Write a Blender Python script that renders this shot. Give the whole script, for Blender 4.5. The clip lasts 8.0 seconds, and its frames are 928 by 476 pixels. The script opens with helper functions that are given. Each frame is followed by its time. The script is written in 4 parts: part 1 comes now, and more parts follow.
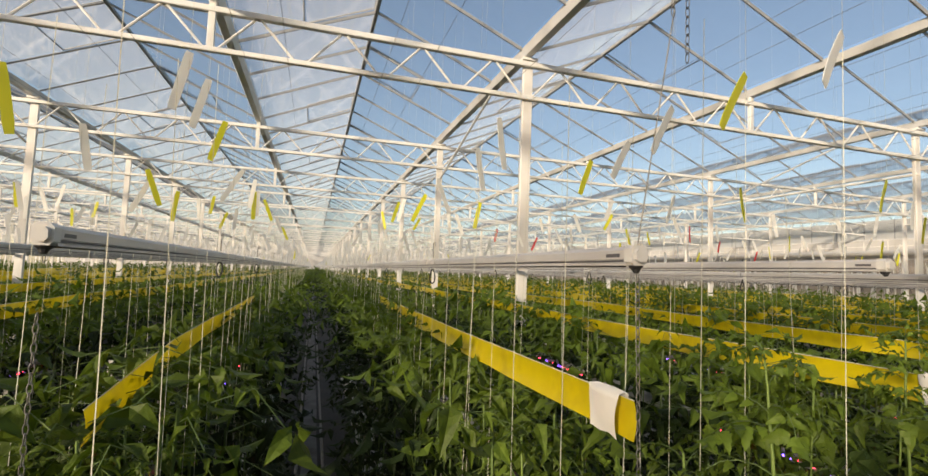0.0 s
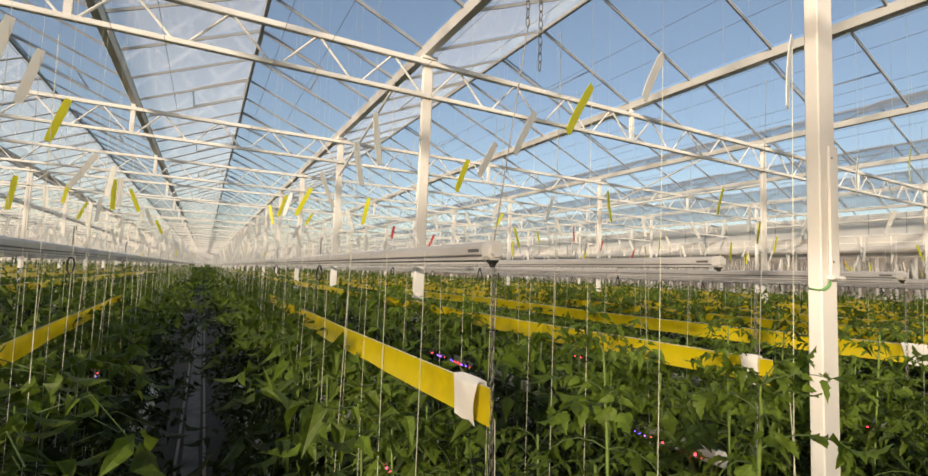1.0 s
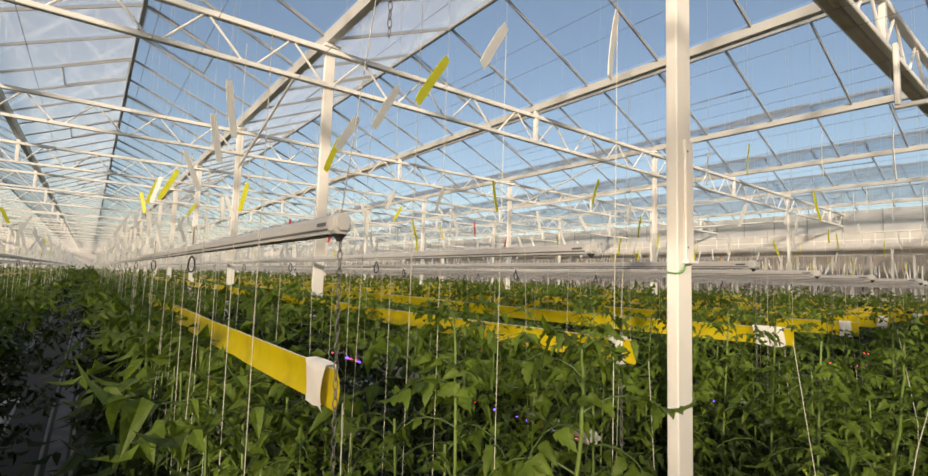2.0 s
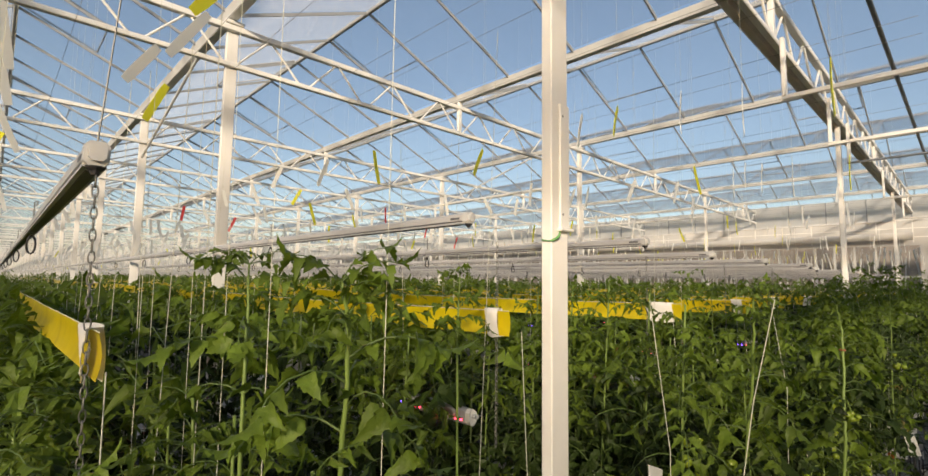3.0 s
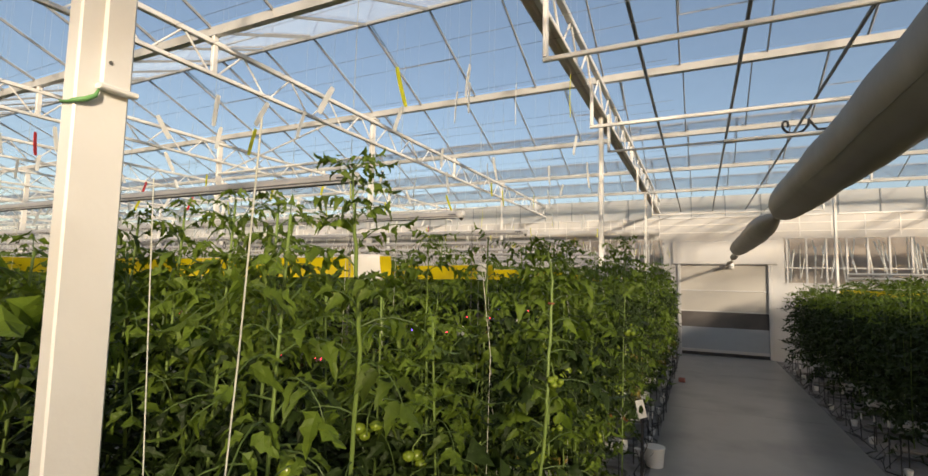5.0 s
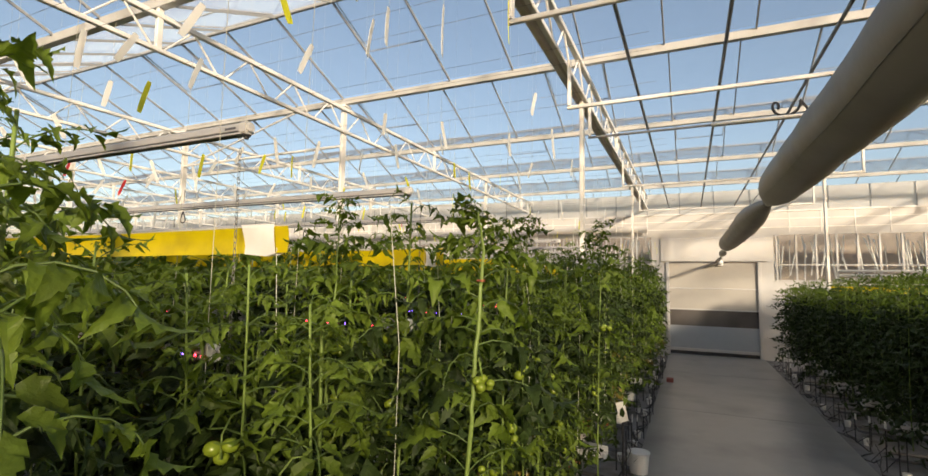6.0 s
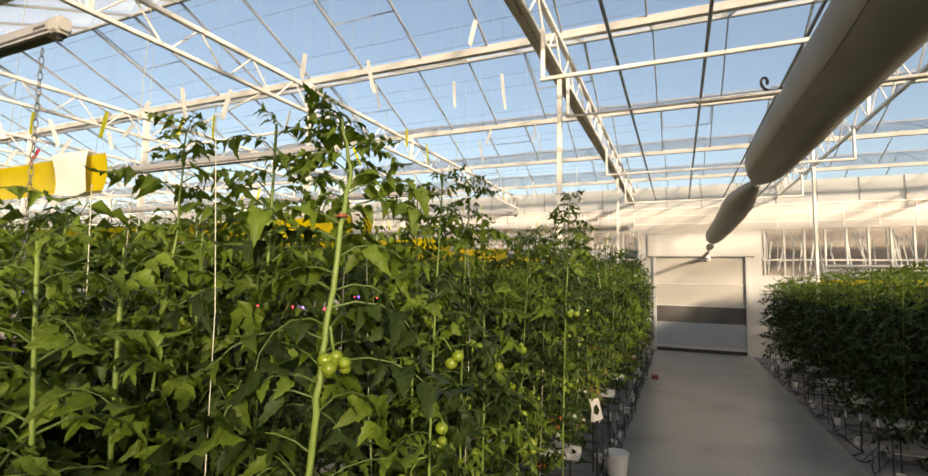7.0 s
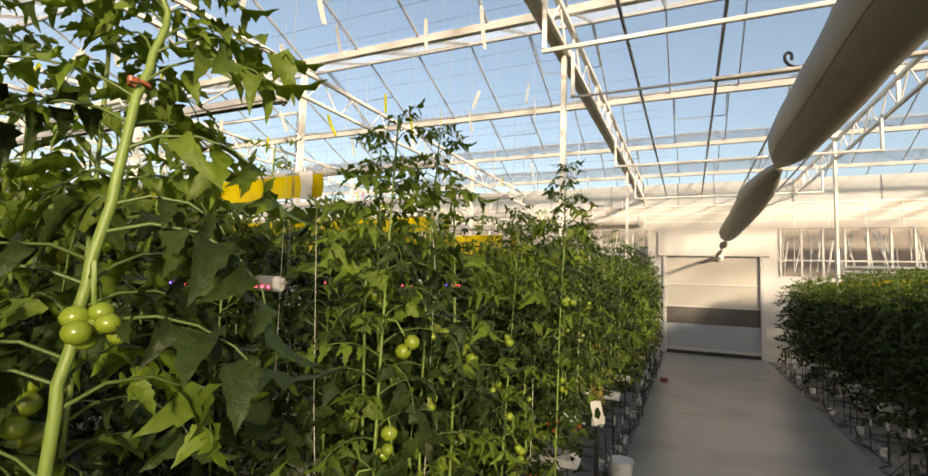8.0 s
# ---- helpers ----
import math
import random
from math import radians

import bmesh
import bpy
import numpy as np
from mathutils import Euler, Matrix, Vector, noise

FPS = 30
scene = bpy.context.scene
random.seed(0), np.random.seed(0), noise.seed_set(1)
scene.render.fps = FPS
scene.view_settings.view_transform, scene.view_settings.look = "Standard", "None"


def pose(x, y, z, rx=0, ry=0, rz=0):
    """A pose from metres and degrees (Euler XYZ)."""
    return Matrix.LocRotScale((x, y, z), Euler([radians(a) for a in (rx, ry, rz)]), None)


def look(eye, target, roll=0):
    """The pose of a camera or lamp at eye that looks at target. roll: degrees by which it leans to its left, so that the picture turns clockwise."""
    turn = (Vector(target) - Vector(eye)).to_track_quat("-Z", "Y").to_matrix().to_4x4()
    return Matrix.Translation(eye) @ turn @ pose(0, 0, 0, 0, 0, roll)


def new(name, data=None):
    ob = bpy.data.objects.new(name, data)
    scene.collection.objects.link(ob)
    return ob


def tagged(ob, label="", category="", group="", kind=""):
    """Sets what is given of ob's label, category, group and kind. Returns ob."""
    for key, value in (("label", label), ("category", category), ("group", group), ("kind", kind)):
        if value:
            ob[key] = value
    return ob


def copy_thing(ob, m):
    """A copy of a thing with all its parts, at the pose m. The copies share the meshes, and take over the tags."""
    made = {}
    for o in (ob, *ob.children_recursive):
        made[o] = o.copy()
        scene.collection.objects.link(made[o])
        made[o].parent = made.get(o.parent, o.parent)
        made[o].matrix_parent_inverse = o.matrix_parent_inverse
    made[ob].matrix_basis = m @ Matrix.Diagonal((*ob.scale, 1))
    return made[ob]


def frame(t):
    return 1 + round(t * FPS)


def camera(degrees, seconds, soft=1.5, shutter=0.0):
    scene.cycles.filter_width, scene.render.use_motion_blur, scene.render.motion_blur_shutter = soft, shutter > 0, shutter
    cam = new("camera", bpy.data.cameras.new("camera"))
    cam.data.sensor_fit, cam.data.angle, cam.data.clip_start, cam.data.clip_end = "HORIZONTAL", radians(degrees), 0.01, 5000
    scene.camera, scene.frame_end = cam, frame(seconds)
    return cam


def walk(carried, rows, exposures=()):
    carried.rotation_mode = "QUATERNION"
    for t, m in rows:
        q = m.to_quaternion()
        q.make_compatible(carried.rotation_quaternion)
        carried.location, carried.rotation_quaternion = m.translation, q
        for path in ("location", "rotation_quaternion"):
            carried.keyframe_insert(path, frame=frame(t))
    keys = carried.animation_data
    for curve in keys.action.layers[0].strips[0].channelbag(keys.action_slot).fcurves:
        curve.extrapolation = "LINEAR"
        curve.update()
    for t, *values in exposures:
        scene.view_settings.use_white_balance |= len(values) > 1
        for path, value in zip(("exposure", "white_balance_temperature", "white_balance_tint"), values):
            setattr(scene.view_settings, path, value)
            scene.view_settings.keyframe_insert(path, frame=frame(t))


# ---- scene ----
cam = camera(87.0, 8.0)
PATH = [
    (0, (-0.179, 0.051, 3.403), (0.403, 1.959, 3.547), 2.2),
    (0.5, (-0.131, 0.01, 3.406), (0.628, 1.855, 3.554), 2.2),
    (1, (-0.063, -0.018, 3.397), (0.868, 1.746, 3.546), 2.1),
    (1.5, (0.027, -0.033, 3.37), (1.118, 1.636, 3.528), 2.3),
    (1.7, (0.073, -0.037, 3.361), (1.218, 1.596, 3.518), 2.2),
    (2.8, (0.439, -0.196, 3.199), (1.782, 1.274, 3.39), 0.6),
    (3, (0.55, -0.182, 3.183), (1.931, 1.254, 3.361), 0.8),
    (3.5, (0.825, -0.199, 3.137), (2.293, 1.15, 3.301), 1.1),
    (4, (1.13, -0.25, 3.081), (2.721, 0.95, 3.249), 1.1),
    (4.5, (1.513, -0.25, 3.007), (3.241, 0.743, 3.178), 1.2),
    (5, (1.795, -0.281, 2.936), (3.591, 0.583, 3.098), 1.2),
    (5.2, (1.912, -0.281, 2.919), (3.72, 0.56, 3.071), 1.3),
    (6.5, (2.789, -0.39, 2.747), (4.601, 0.439, 2.924), 0.8),
    (7, (3.106, -0.42, 2.669), (4.931, 0.382, 2.835), 1.1),
    (7.5, (3.388, -0.404, 2.612), (5.215, 0.394, 2.772), 1.5),
    (8, (3.662, -0.402, 2.542), (5.471, 0.435, 2.709), 1.9),
]
walk(cam, [(t, look(eye, target, roll)) for t, eye, target, roll in PATH],
     exposures=[(0, 0.15, 7200, 15), (1.7, 0.13, 7200, 15), (4.5, 0.12, 7200, 15), (6.5, 0.54, 7700, 15), (8, 0.71, 8000, 15)])
# ---- world and light ----
SUN_ELEV, SUN_AZ = 14.5, 231.0
world = bpy.data.worlds.new("world")
scene.world = world
world.use_nodes = True
wn = world.node_tree.nodes
sky = wn.new("ShaderNodeTexSky")
sky.sky_type = "NISHITA"
sky.sun_disc = False
sky.sun_elevation = radians(SUN_ELEV)
sky.sun_rotation = radians(SUN_AZ)
sky.air_density, sky.dust_density, sky.ozone_density = 1.0, 0.6, 1.5
wn["Background"].inputs[1].default_value = 0.165
world.node_tree.links.new(sky.outputs[0], wn["Background"].inputs[0])
sun = new("sun", bpy.data.lights.new("sun", "SUN"))
sun.data.energy, sun.data.angle, sun.data.color = 5.0, radians(4.0), (1.0, 0.90, 0.73)
sx, sy = math.sin(radians(SUN_AZ)), math.cos(radians(SUN_AZ))
sun.matrix_world = look((sx * 50, sy * 50, 50 * math.tan(radians(SUN_ELEV))), (0, 0, 0))
rnd = random.Random(7)


# ---- materials ----
def mat(name, color, rough=0.5, metal=0.0, vary=0.15, scale=8.0, bump=0.0, bump_scale=60.0, translucent=0.0,
        emit=0.0, spread=0.0, spec=0.5, dirt=None, dirt_scale=2.0, dirt_amount=0.3):
    m = bpy.data.materials.new(name)
    m.use_nodes = True
    nt = m.node_tree
    n, l = nt.nodes, nt.links
    b = n["Principled BSDF"]
    b.inputs["Roughness"].default_value = rough
    b.inputs["Metallic"].default_value = metal
    b.inputs["Specular IOR Level"].default_value = spec
    tc = n.new("ShaderNodeTexCoord")
    fine = n.new("ShaderNodeTexNoise")
    fine.inputs["Scale"].default_value = scale
    fine.inputs["Detail"].default_value = 5
    l.new(tc.outputs["Object"], fine.inputs["Vector"])
    ramp = n.new("ShaderNodeMapRange")
    ramp.inputs["To Min"].default_value = 1 - vary
    ramp.inputs["To Max"].default_value = 1 + vary
    l.new(fine.outputs["Fac"], ramp.inputs["Value"])
    value = ramp.outputs[0]
    if spread:
        info = n.new("ShaderNodeObjectInfo")
        geo = n.new("ShaderNodeNewGeometry")
        add = n.new("ShaderNodeMath")
        add.operation = "ADD"
        l.new(info.outputs["Random"], add.inputs[0])
        l.new(geo.outputs["Random Per Island"], add.inputs[1])
        mr = n.new("ShaderNodeMapRange")
        mr.inputs["From Max"].default_value = 2
        mr.inputs["To Min"].default_value = 1 - spread
        mr.inputs["To Max"].default_value = 1 + spread
        l.new(add.outputs[0], mr.inputs["Value"])
        mul = n.new("ShaderNodeMath")
        mul.operation = "MULTIPLY"
        l.new(mr.outputs[0], mul.inputs[0])
        l.new(value, mul.inputs[1])
        value = mul.outputs[0]
    rgb = n.new("ShaderNodeRGB")
    rgb.outputs[0].default_value = (*color, 1)
    vm = n.new("ShaderNodeVectorMath")
    vm.operation = "SCALE"
    l.new(rgb.outputs[0], vm.inputs[0])
    l.new(value, vm.inputs["Scale"])
    col = vm.outputs[0]
    if dirt:
        big = n.new("ShaderNodeTexNoise")
        big.inputs["Scale"].default_value = dirt_scale
        big.inputs["Detail"].default_value = 6
        l.new(tc.outputs["Object"], big.inputs["Vector"])
        edge = n.new("ShaderNodeMapRange")
        edge.inputs["From Min"].default_value = 0.48
        edge.inputs["From Max"].default_value = 0.68
        edge.inputs["To Max"].default_value = dirt_amount
        l.new(big.outputs["Fac"], edge.inputs["Value"])
        mix = n.new("ShaderNodeMix")
        mix.data_type = "RGBA"
        l.new(edge.outputs[0], mix.inputs["Factor"])
        l.new(col, mix.inputs[6])
        mix.inputs[7].default_value = (*dirt, 1)
        col = mix.outputs[2]
    l.new(col, b.inputs["Base Color"])
    if bump:
        nb = n.new("ShaderNodeTexNoise")
        nb.inputs["Scale"].default_value = bump_scale
        nb.inputs["Detail"].default_value = 4
        l.new(tc.outputs["Object"], nb.inputs["Vector"])
        bp = n.new("ShaderNodeBump")
        bp.inputs["Strength"].default_value = bump
        bp.inputs["Distance"].default_value = 0.01
        l.new(nb.outputs["Fac"], bp.inputs["Height"])
        l.new(bp.outputs[0], b.inputs["Normal"])
    if emit:
        b.inputs["Emission Color"].default_value = (*color, 1)
        b.inputs["Emission Strength"].default_value = emit
    if translucent:
        tr = n.new("ShaderNodeBsdfTranslucent")
        vt = n.new("ShaderNodeVectorMath")
        vt.operation = "MULTIPLY"
        l.new(col, vt.inputs[0])
        vt.inputs[1].default_value = (1.5, 1.6, 0.75) if translucent > 0.2 and color[1] > color[0] else (1.1, 1.1, 1.0)
        l.new(vt.outputs[0], tr.inputs["Color"])
        ms = n.new("ShaderNodeMixShader")
        ms.inputs[0].default_value = translucent
        l.new(b.outputs[0], ms.inputs[1])
        l.new(tr.outputs[0], ms.inputs[2])
        l.new(ms.outputs[0], n["Material Output"].inputs["Surface"])
    return m


def pane_mat(name, dust, tint=(1, 1, 1)):
    m = bpy.data.materials.new(name)
    m.use_nodes = True
    nt = m.node_tree
    n, l = nt.nodes, nt.links
    n.remove(n["Principled BSDF"])
    clear = n.new("ShaderNodeBsdfTransparent")
    clear.inputs[0].default_value = (*tint, 1)
    gloss = n.new("ShaderNodeBsdfGlossy")
    gloss.inputs["Roughness"].default_value = 0.05
    film = n.new("ShaderNodeBsdfTranslucent")
    film.inputs[0].default_value = (0.9, 0.9, 0.88, 1)
    fres = n.new("ShaderNodeFresnel")
    fres.inputs[0].default_value = 1.45
    cut = n.new("ShaderNodeMath")
    cut.operation = "MULTIPLY"
    cut.inputs[1].default_value = 0.2
    l.new(fres.outputs[0], cut.inputs[0])
    tc = n.new("ShaderNodeTexCoord")
    noi = n.new("ShaderNodeTexNoise")
    noi.inputs["Scale"].default_value = 0.7
    noi.inputs["Detail"].default_value = 6
    l.new(tc.outputs["Object"], noi.inputs["Vector"])
    mr = n.new("ShaderNodeMapRange")
    mr.inputs["To Min"].default_value = dust * 0.8
    mr.inputs["To Max"].default_value = dust * 1.2
    l.new(noi.outputs["Fac"], mr.inputs["Value"])
    m1 = n.new("ShaderNodeMixShader")
    l.new(mr.outputs[0], m1.inputs[0])
    l.new(clear.outputs[0], m1.inputs[1])
    l.new(film.outputs[0], m1.inputs[2])
    m2 = n.new("ShaderNodeMixShader")
    l.new(cut.outputs[0], m2.inputs[0])
    l.new(m1.outputs[0], m2.inputs[1])
    l.new(gloss.outputs[0], m2.inputs[2])
    l.new(m2.outputs[0], n["Material Output"].inputs["Surface"])
    return m


WHITE_STEEL = mat("white_painted_steel", (0.72, 0.71, 0.68), 0.42, 0, 0.06, 6, 0.05, 90, dirt=(0.5, 0.46, 0.38), dirt_amount=0.35, dirt_scale=1.6)
POST_WHITE = mat("post_white_paint", (0.70, 0.685, 0.65), 0.45, 0, 0.05, 5, 0.06, 60, dirt=(0.55, 0.5, 0.42), dirt_amount=0.35, dirt_scale=2.3)
ALU = mat("aluminium_gutter", (0.64, 0.64, 0.63), 0.45, 0.1, 0.1, 4, 0.04, 40, dirt=(0.35, 0.33, 0.3), dirt_amount=0.4)
BAR = mat("glazing_bar", (0.30, 0.31, 0.32), 0.45, 0.1, 0.1, 5)
LAMP_GREY = mat("lamp_housing", (0.50, 0.49, 0.49), 0.38, 0.25, 0.06, 10, 0.03, 80)
INTER = mat("interlight_housing", (0.38, 0.38, 0.39), 0.4, 0.3, 0.1, 10)
LAMP_DARK = mat("lamp_groove", (0.09, 0.09, 0.10), 0.5, 0.1, 0.1, 20)
CAP_WHITE = mat("cap_plastic", (0.75, 0.74, 0.70), 0.4, 0, 0.05, 20)
CLIP = mat("clip_plastic", (0.34, 0.09, 0.05), 0.45, 0, 0.1, 20)
TUBE_DARK = mat("dark_tube", (0.10, 0.11, 0.12), 0.5, 0.2, 0.15, 12)
CAP_GREY = mat("cap_grey_plastic", (0.56, 0.555, 0.54), 0.42, 0, 0.08, 20, 0.04, 60)
BLACK = mat("black_plastic", (0.025, 0.025, 0.027), 0.5, 0, 0.15, 20)
YELLOW = mat("yellow_sticky_film", (0.64, 0.50, 0.010), 0.36, 0, 0.10, 9, 0.12, 14, translucent=0.3, dirt=(0.35, 0.24, 0.02), dirt_amount=0.4, dirt_scale=7)
PAPER = mat("paper_tag", (0.80, 0.78, 0.74), 0.7, 0, 0.05, 20, 0.1, 30, translucent=0.15)
STRIP_W = mat("white_strip", (0.82, 0.82, 0.80), 0.5, 0, 0.05, 20, translucent=0.3)
STRIP_Y = mat("yellow_strip", (0.74, 0.73, 0.04), 0.5, 0, 0.05, 20, translucent=0.3)
STRIP_R = mat("red_strip", (0.70, 0.06, 0.06), 0.5, 0, 0.05, 20, translucent=0.3)
STRING = mat("white_twine", (0.56, 0.55, 0.46), 0.8, 0, 0.1, 40)
CHAIN = mat("galvanised_chain", (0.20, 0.195, 0.18), 0.45, 0.6, 0.2, 60)
CABLE_GREEN = mat("green_tie", (0.12, 0.30, 0.10), 0.5, 0, 0.1, 30)
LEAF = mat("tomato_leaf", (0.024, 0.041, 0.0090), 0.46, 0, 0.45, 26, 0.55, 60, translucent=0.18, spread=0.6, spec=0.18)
# Pale colour for young growth; it also paints sunlight onto leaves of brighter rows.
LEAF_YOUNG_LIT = mat("young_leaf", (0.090, 0.136, 0.018), 0.45, 0, 0.40, 26, 0.55, 60, translucent=0.28, spread=0.45, spec=0.2)
STEM = mat("tomato_stem", (0.16, 0.235, 0.05), 0.5, 0, 0.25, 12, 0.15, 60, translucent=0.1)
LEAF_OLD = mat("yellowing_leaf", (0.17, 0.13, 0.022), 0.55, 0, 0.4, 18, 0.5, 50, translucent=0.2, spread=0.4)
PETIOLE = mat("leaf_stalk", (0.082, 0.130, 0.030), 0.5, 0, 0.25, 12)
FRUIT = mat("green_tomato", (0.165, 0.225, 0.022), 0.27, 0, 0.15, 10, spread=0.25)
FRUIT_RED = mat("ripening_tomato", (0.34, 0.09, 0.02), 0.3, 0, 0.3, 10, spread=0.3)
CONCRETE = mat("concrete_floor", (0.29, 0.285, 0.275), 0.34, 0, 0.12, 3, 0.12, 25, dirt=(0.12, 0.12, 0.12), dirt_amount=0.55, dirt_scale=0.7)
# Near-black base colour carries the deep shade between rows; the blotches are dirt.
FOIL = mat("woven_ground_cloth", (0.022, 0.022, 0.024), 0.75, 0, 0.2, 6, 0.3, 40, dirt=(0.04, 0.037, 0.032), dirt_amount=0.6, dirt_scale=1.5)
PALE_CLOTH = mat("pale_ground_cloth", (0.24, 0.24, 0.25), 0.7, 0, 0.25, 6, 0.4, 14, dirt=(0.09, 0.08, 0.07), dirt_amount=0.8, dirt_scale=2.2)
PATH_CLOTH = mat("path_cloth", (0.13, 0.13, 0.14), 0.75, 0, 0.3, 6, 0.4, 14, dirt=(0.05, 0.045, 0.04), dirt_amount=0.8, dirt_scale=1.6)
DUCT = mat("air_hose_film", (0.27, 0.255, 0.235), 0.34, 0, 0.20, 2.2, 0.6, 6, translucent=0.5, dirt=(0.3, 0.28, 0.25), dirt_amount=0.4, dirt_scale=3)
WALL_WHITE = mat("white_cladding", (0.47, 0.465, 0.455), 0.5, 0, 0.05, 3, dirt=(0.55, 0.52, 0.46), dirt_amount=0.3)
DOOR_PANEL = mat("roller_door_cloth", (0.40, 0.375, 0.335), 0.55, 0, 0.04, 3, 0.05, 8)
DOOR_GREY = mat("grey_door_panel", (0.34, 0.37, 0.40), 0.5, 0, 0.06, 5)
DARK_BACK = mat("dim_room_beyond", (0.36, 0.31, 0.26), 0.8, 0, 0.4, 2)
SLAB = mat("slab_wrap", (0.55, 0.55, 0.55), 0.4, 0, 0.1, 8, dirt=(0.2, 0.2, 0.18), dirt_amount=0.5, dirt_scale=4)
PIPE = mat("rail_pipe", (0.10, 0.10, 0.11), 0.45, 0.1, 0.12, 8, dirt=(0.2, 0.18, 0.16), dirt_amount=0.5, dirt_scale=3)
LED_RED = mat("red_diode", (1.0, 0.03, 0.07), 0.4, emit=11.0)
LED_BLUE = mat("blue_diode", (0.13, 0.06, 1.0), 0.4, emit=13.0)
BUCKET = mat("bucket_plastic", (0.74, 0.74, 0.73), 0.4, 0, 0.05, 9)
SCREEN = mat("gathered_screen_cloth", (0.55, 0.50, 0.44), 0.7, 0, 0.25, 4, 0.4, 12)
GLASS = pane_mat("roof_glass", 0.30)
FROST = mat("whitened_gable_glass", (0.60, 0.60, 0.595), 0.45, 0, 0.08, 1.5, translucent=0.5)
CLEAR = pane_mat("wall_glass", 0.06)


# ---- mesh helpers ----
class MB:
    """Vertices and faces gathered for one mesh."""
    def __init__(self):
        self.v, self.f, self.s = [], [], []

    def add(self, vs, fs, slot=0):
        o = len(self.v)
        self.v.extend(vs)
        self.f.extend(tuple(o + i for i in q) for q in fs)
        self.s.extend([slot] * len(fs))
        return self

    def box(self, a, b, slot=0):
        (x0, y0, z0), (x1, y1, z1) = a, b
        return self.add([(x0, y0, z0), (x1, y0, z0), (x1, y1, z0), (x0, y1, z0), (x0, y0, z1), (x1, y0, z1), (x1, y1, z1), (x0, y1, z1)],
                        [(3, 2, 1, 0), (4, 5, 6, 7), (0, 1, 5, 4), (1, 2, 6, 5), (2, 3, 7, 6), (3, 0, 4, 7)], slot)

    def bevel_box(self, a, b, c, slot=0, axis=2):
        """A box with chamfered edges along one axis."""
        lo, hi = list(a), list(b)
        i, j = [k for k in range(3) if k != axis]
        ring = [(lo[i] + c, lo[j]), (hi[i] - c, lo[j]), (hi[i], lo[j] + c), (hi[i], hi[j] - c), (hi[i] - c, hi[j]), (lo[i] + c, hi[j]), (lo[i], hi[j] - c), (lo[i], lo[j] + c)]
        vs = []
        for h in (lo[axis], hi[axis]):
            for p, q in ring:
                w = [0, 0, 0]
                w[i], w[j], w[axis] = p, q, h
                vs.append(tuple(w))
        fs = [tuple((k, (k + 1) % 8, 8 + (k + 1) % 8, 8 + k)) for k in range(8)] + [tuple(range(7, -1, -1)), tuple(range(8, 16))]
        return self.add(vs, fs, slot)

    def tube(self, pts, r, sides=6, slot=0, caps=True, flat=1.0):
        pts = [Vector(p) for p in pts]
        radii = r if isinstance(r, (list, tuple)) else [r] * len(pts)
        vs, fs = [], []
        up = None
        for k, p in enumerate(pts):
            d = (pts[min(k + 1, len(pts) - 1)] - pts[max(k - 1, 0)])
            d = d.normalized() if d.length > 1e-9 else Vector((0, 0, 1))
            if up is None:
                up = Vector((0, 0, 1)) if abs(d.z) < 0.9 else Vector((1, 0, 0))
            side = d.cross(up).normalized()
            up = side.cross(d).normalized()
            for s in range(sides):
                a = 2 * math.pi * s / sides
                vs.append(tuple(p + side * (math.cos(a) * radii[k]) + up * (math.sin(a) * radii[k] * flat)))
        for k in range(len(pts) - 1):
            for s in range(sides):
                t = (s + 1) % sides
                fs.append((k * sides + s, k * sides + t, (k + 1) * sides + t, (k + 1) * sides + s))
        if caps:
            fs.append(tuple(range(sides - 1, -1, -1)))
            fs.append(tuple(range((len(pts) - 1) * sides, len(pts) * sides)))
        return self.add(vs, fs, slot)

    def ball(self, c, r, seg=8, rings=5, slot=0, squash=1.0):
        vs, fs = [(c[0], c[1], c[2] + r * squash)], []
        for i in range(1, rings):
            a = math.pi * i / rings
            for s in range(seg):
                b = 2 * math.pi * s / seg
                vs.append((c[0] + r * math.sin(a) * math.cos(b), c[1] + r * math.sin(a) * math.sin(b), c[2] + r * squash * math.cos(a)))
        vs.append((c[0], c[1], c[2] - r * squash))
        for s in range(seg):
            fs.append((0, 1 + s, 1 + (s + 1) % seg))
        for i in range(rings - 2):
            for s in range(seg):
                a, b = 1 + i * seg + s, 1 + i * seg + (s + 1) % seg
                fs.append((a, a + seg, b + seg, b))
        last = len(vs) - 1
        for s in range(seg):
            fs.append((last, last - seg + (s + 1) % seg, last - seg + s))
        return self.add(vs, fs, slot)

    def mesh(self, name, mats, smooth=False):
        me = bpy.data.meshes.new(name)
        me.from_pydata(self.v, [], self.f)
        for m in (mats if isinstance(mats, (list, tuple)) else [mats]):
            me.materials.append(m)
        me.polygons.foreach_set("material_index", self.s)
        me.polygons.foreach_set("use_smooth", [smooth] * len(self.f))
        me.update()
        return me


def part(name, mb, mats, parent, label="", smooth=False):
    ob = new(name, mb.mesh(name, mats, smooth) if isinstance(mb, MB) else mb)
    if parent:
        ob.parent = parent
    return tagged(ob, label)


def thing(name, label, category, at=(0, 0, 0), group="", kind="", mb=None, mats=None, smooth=False):
    ob = new(name, mb.mesh(name, mats, smooth) if mb else None)
    ob.location = at
    return tagged(ob, label, category, group, kind)


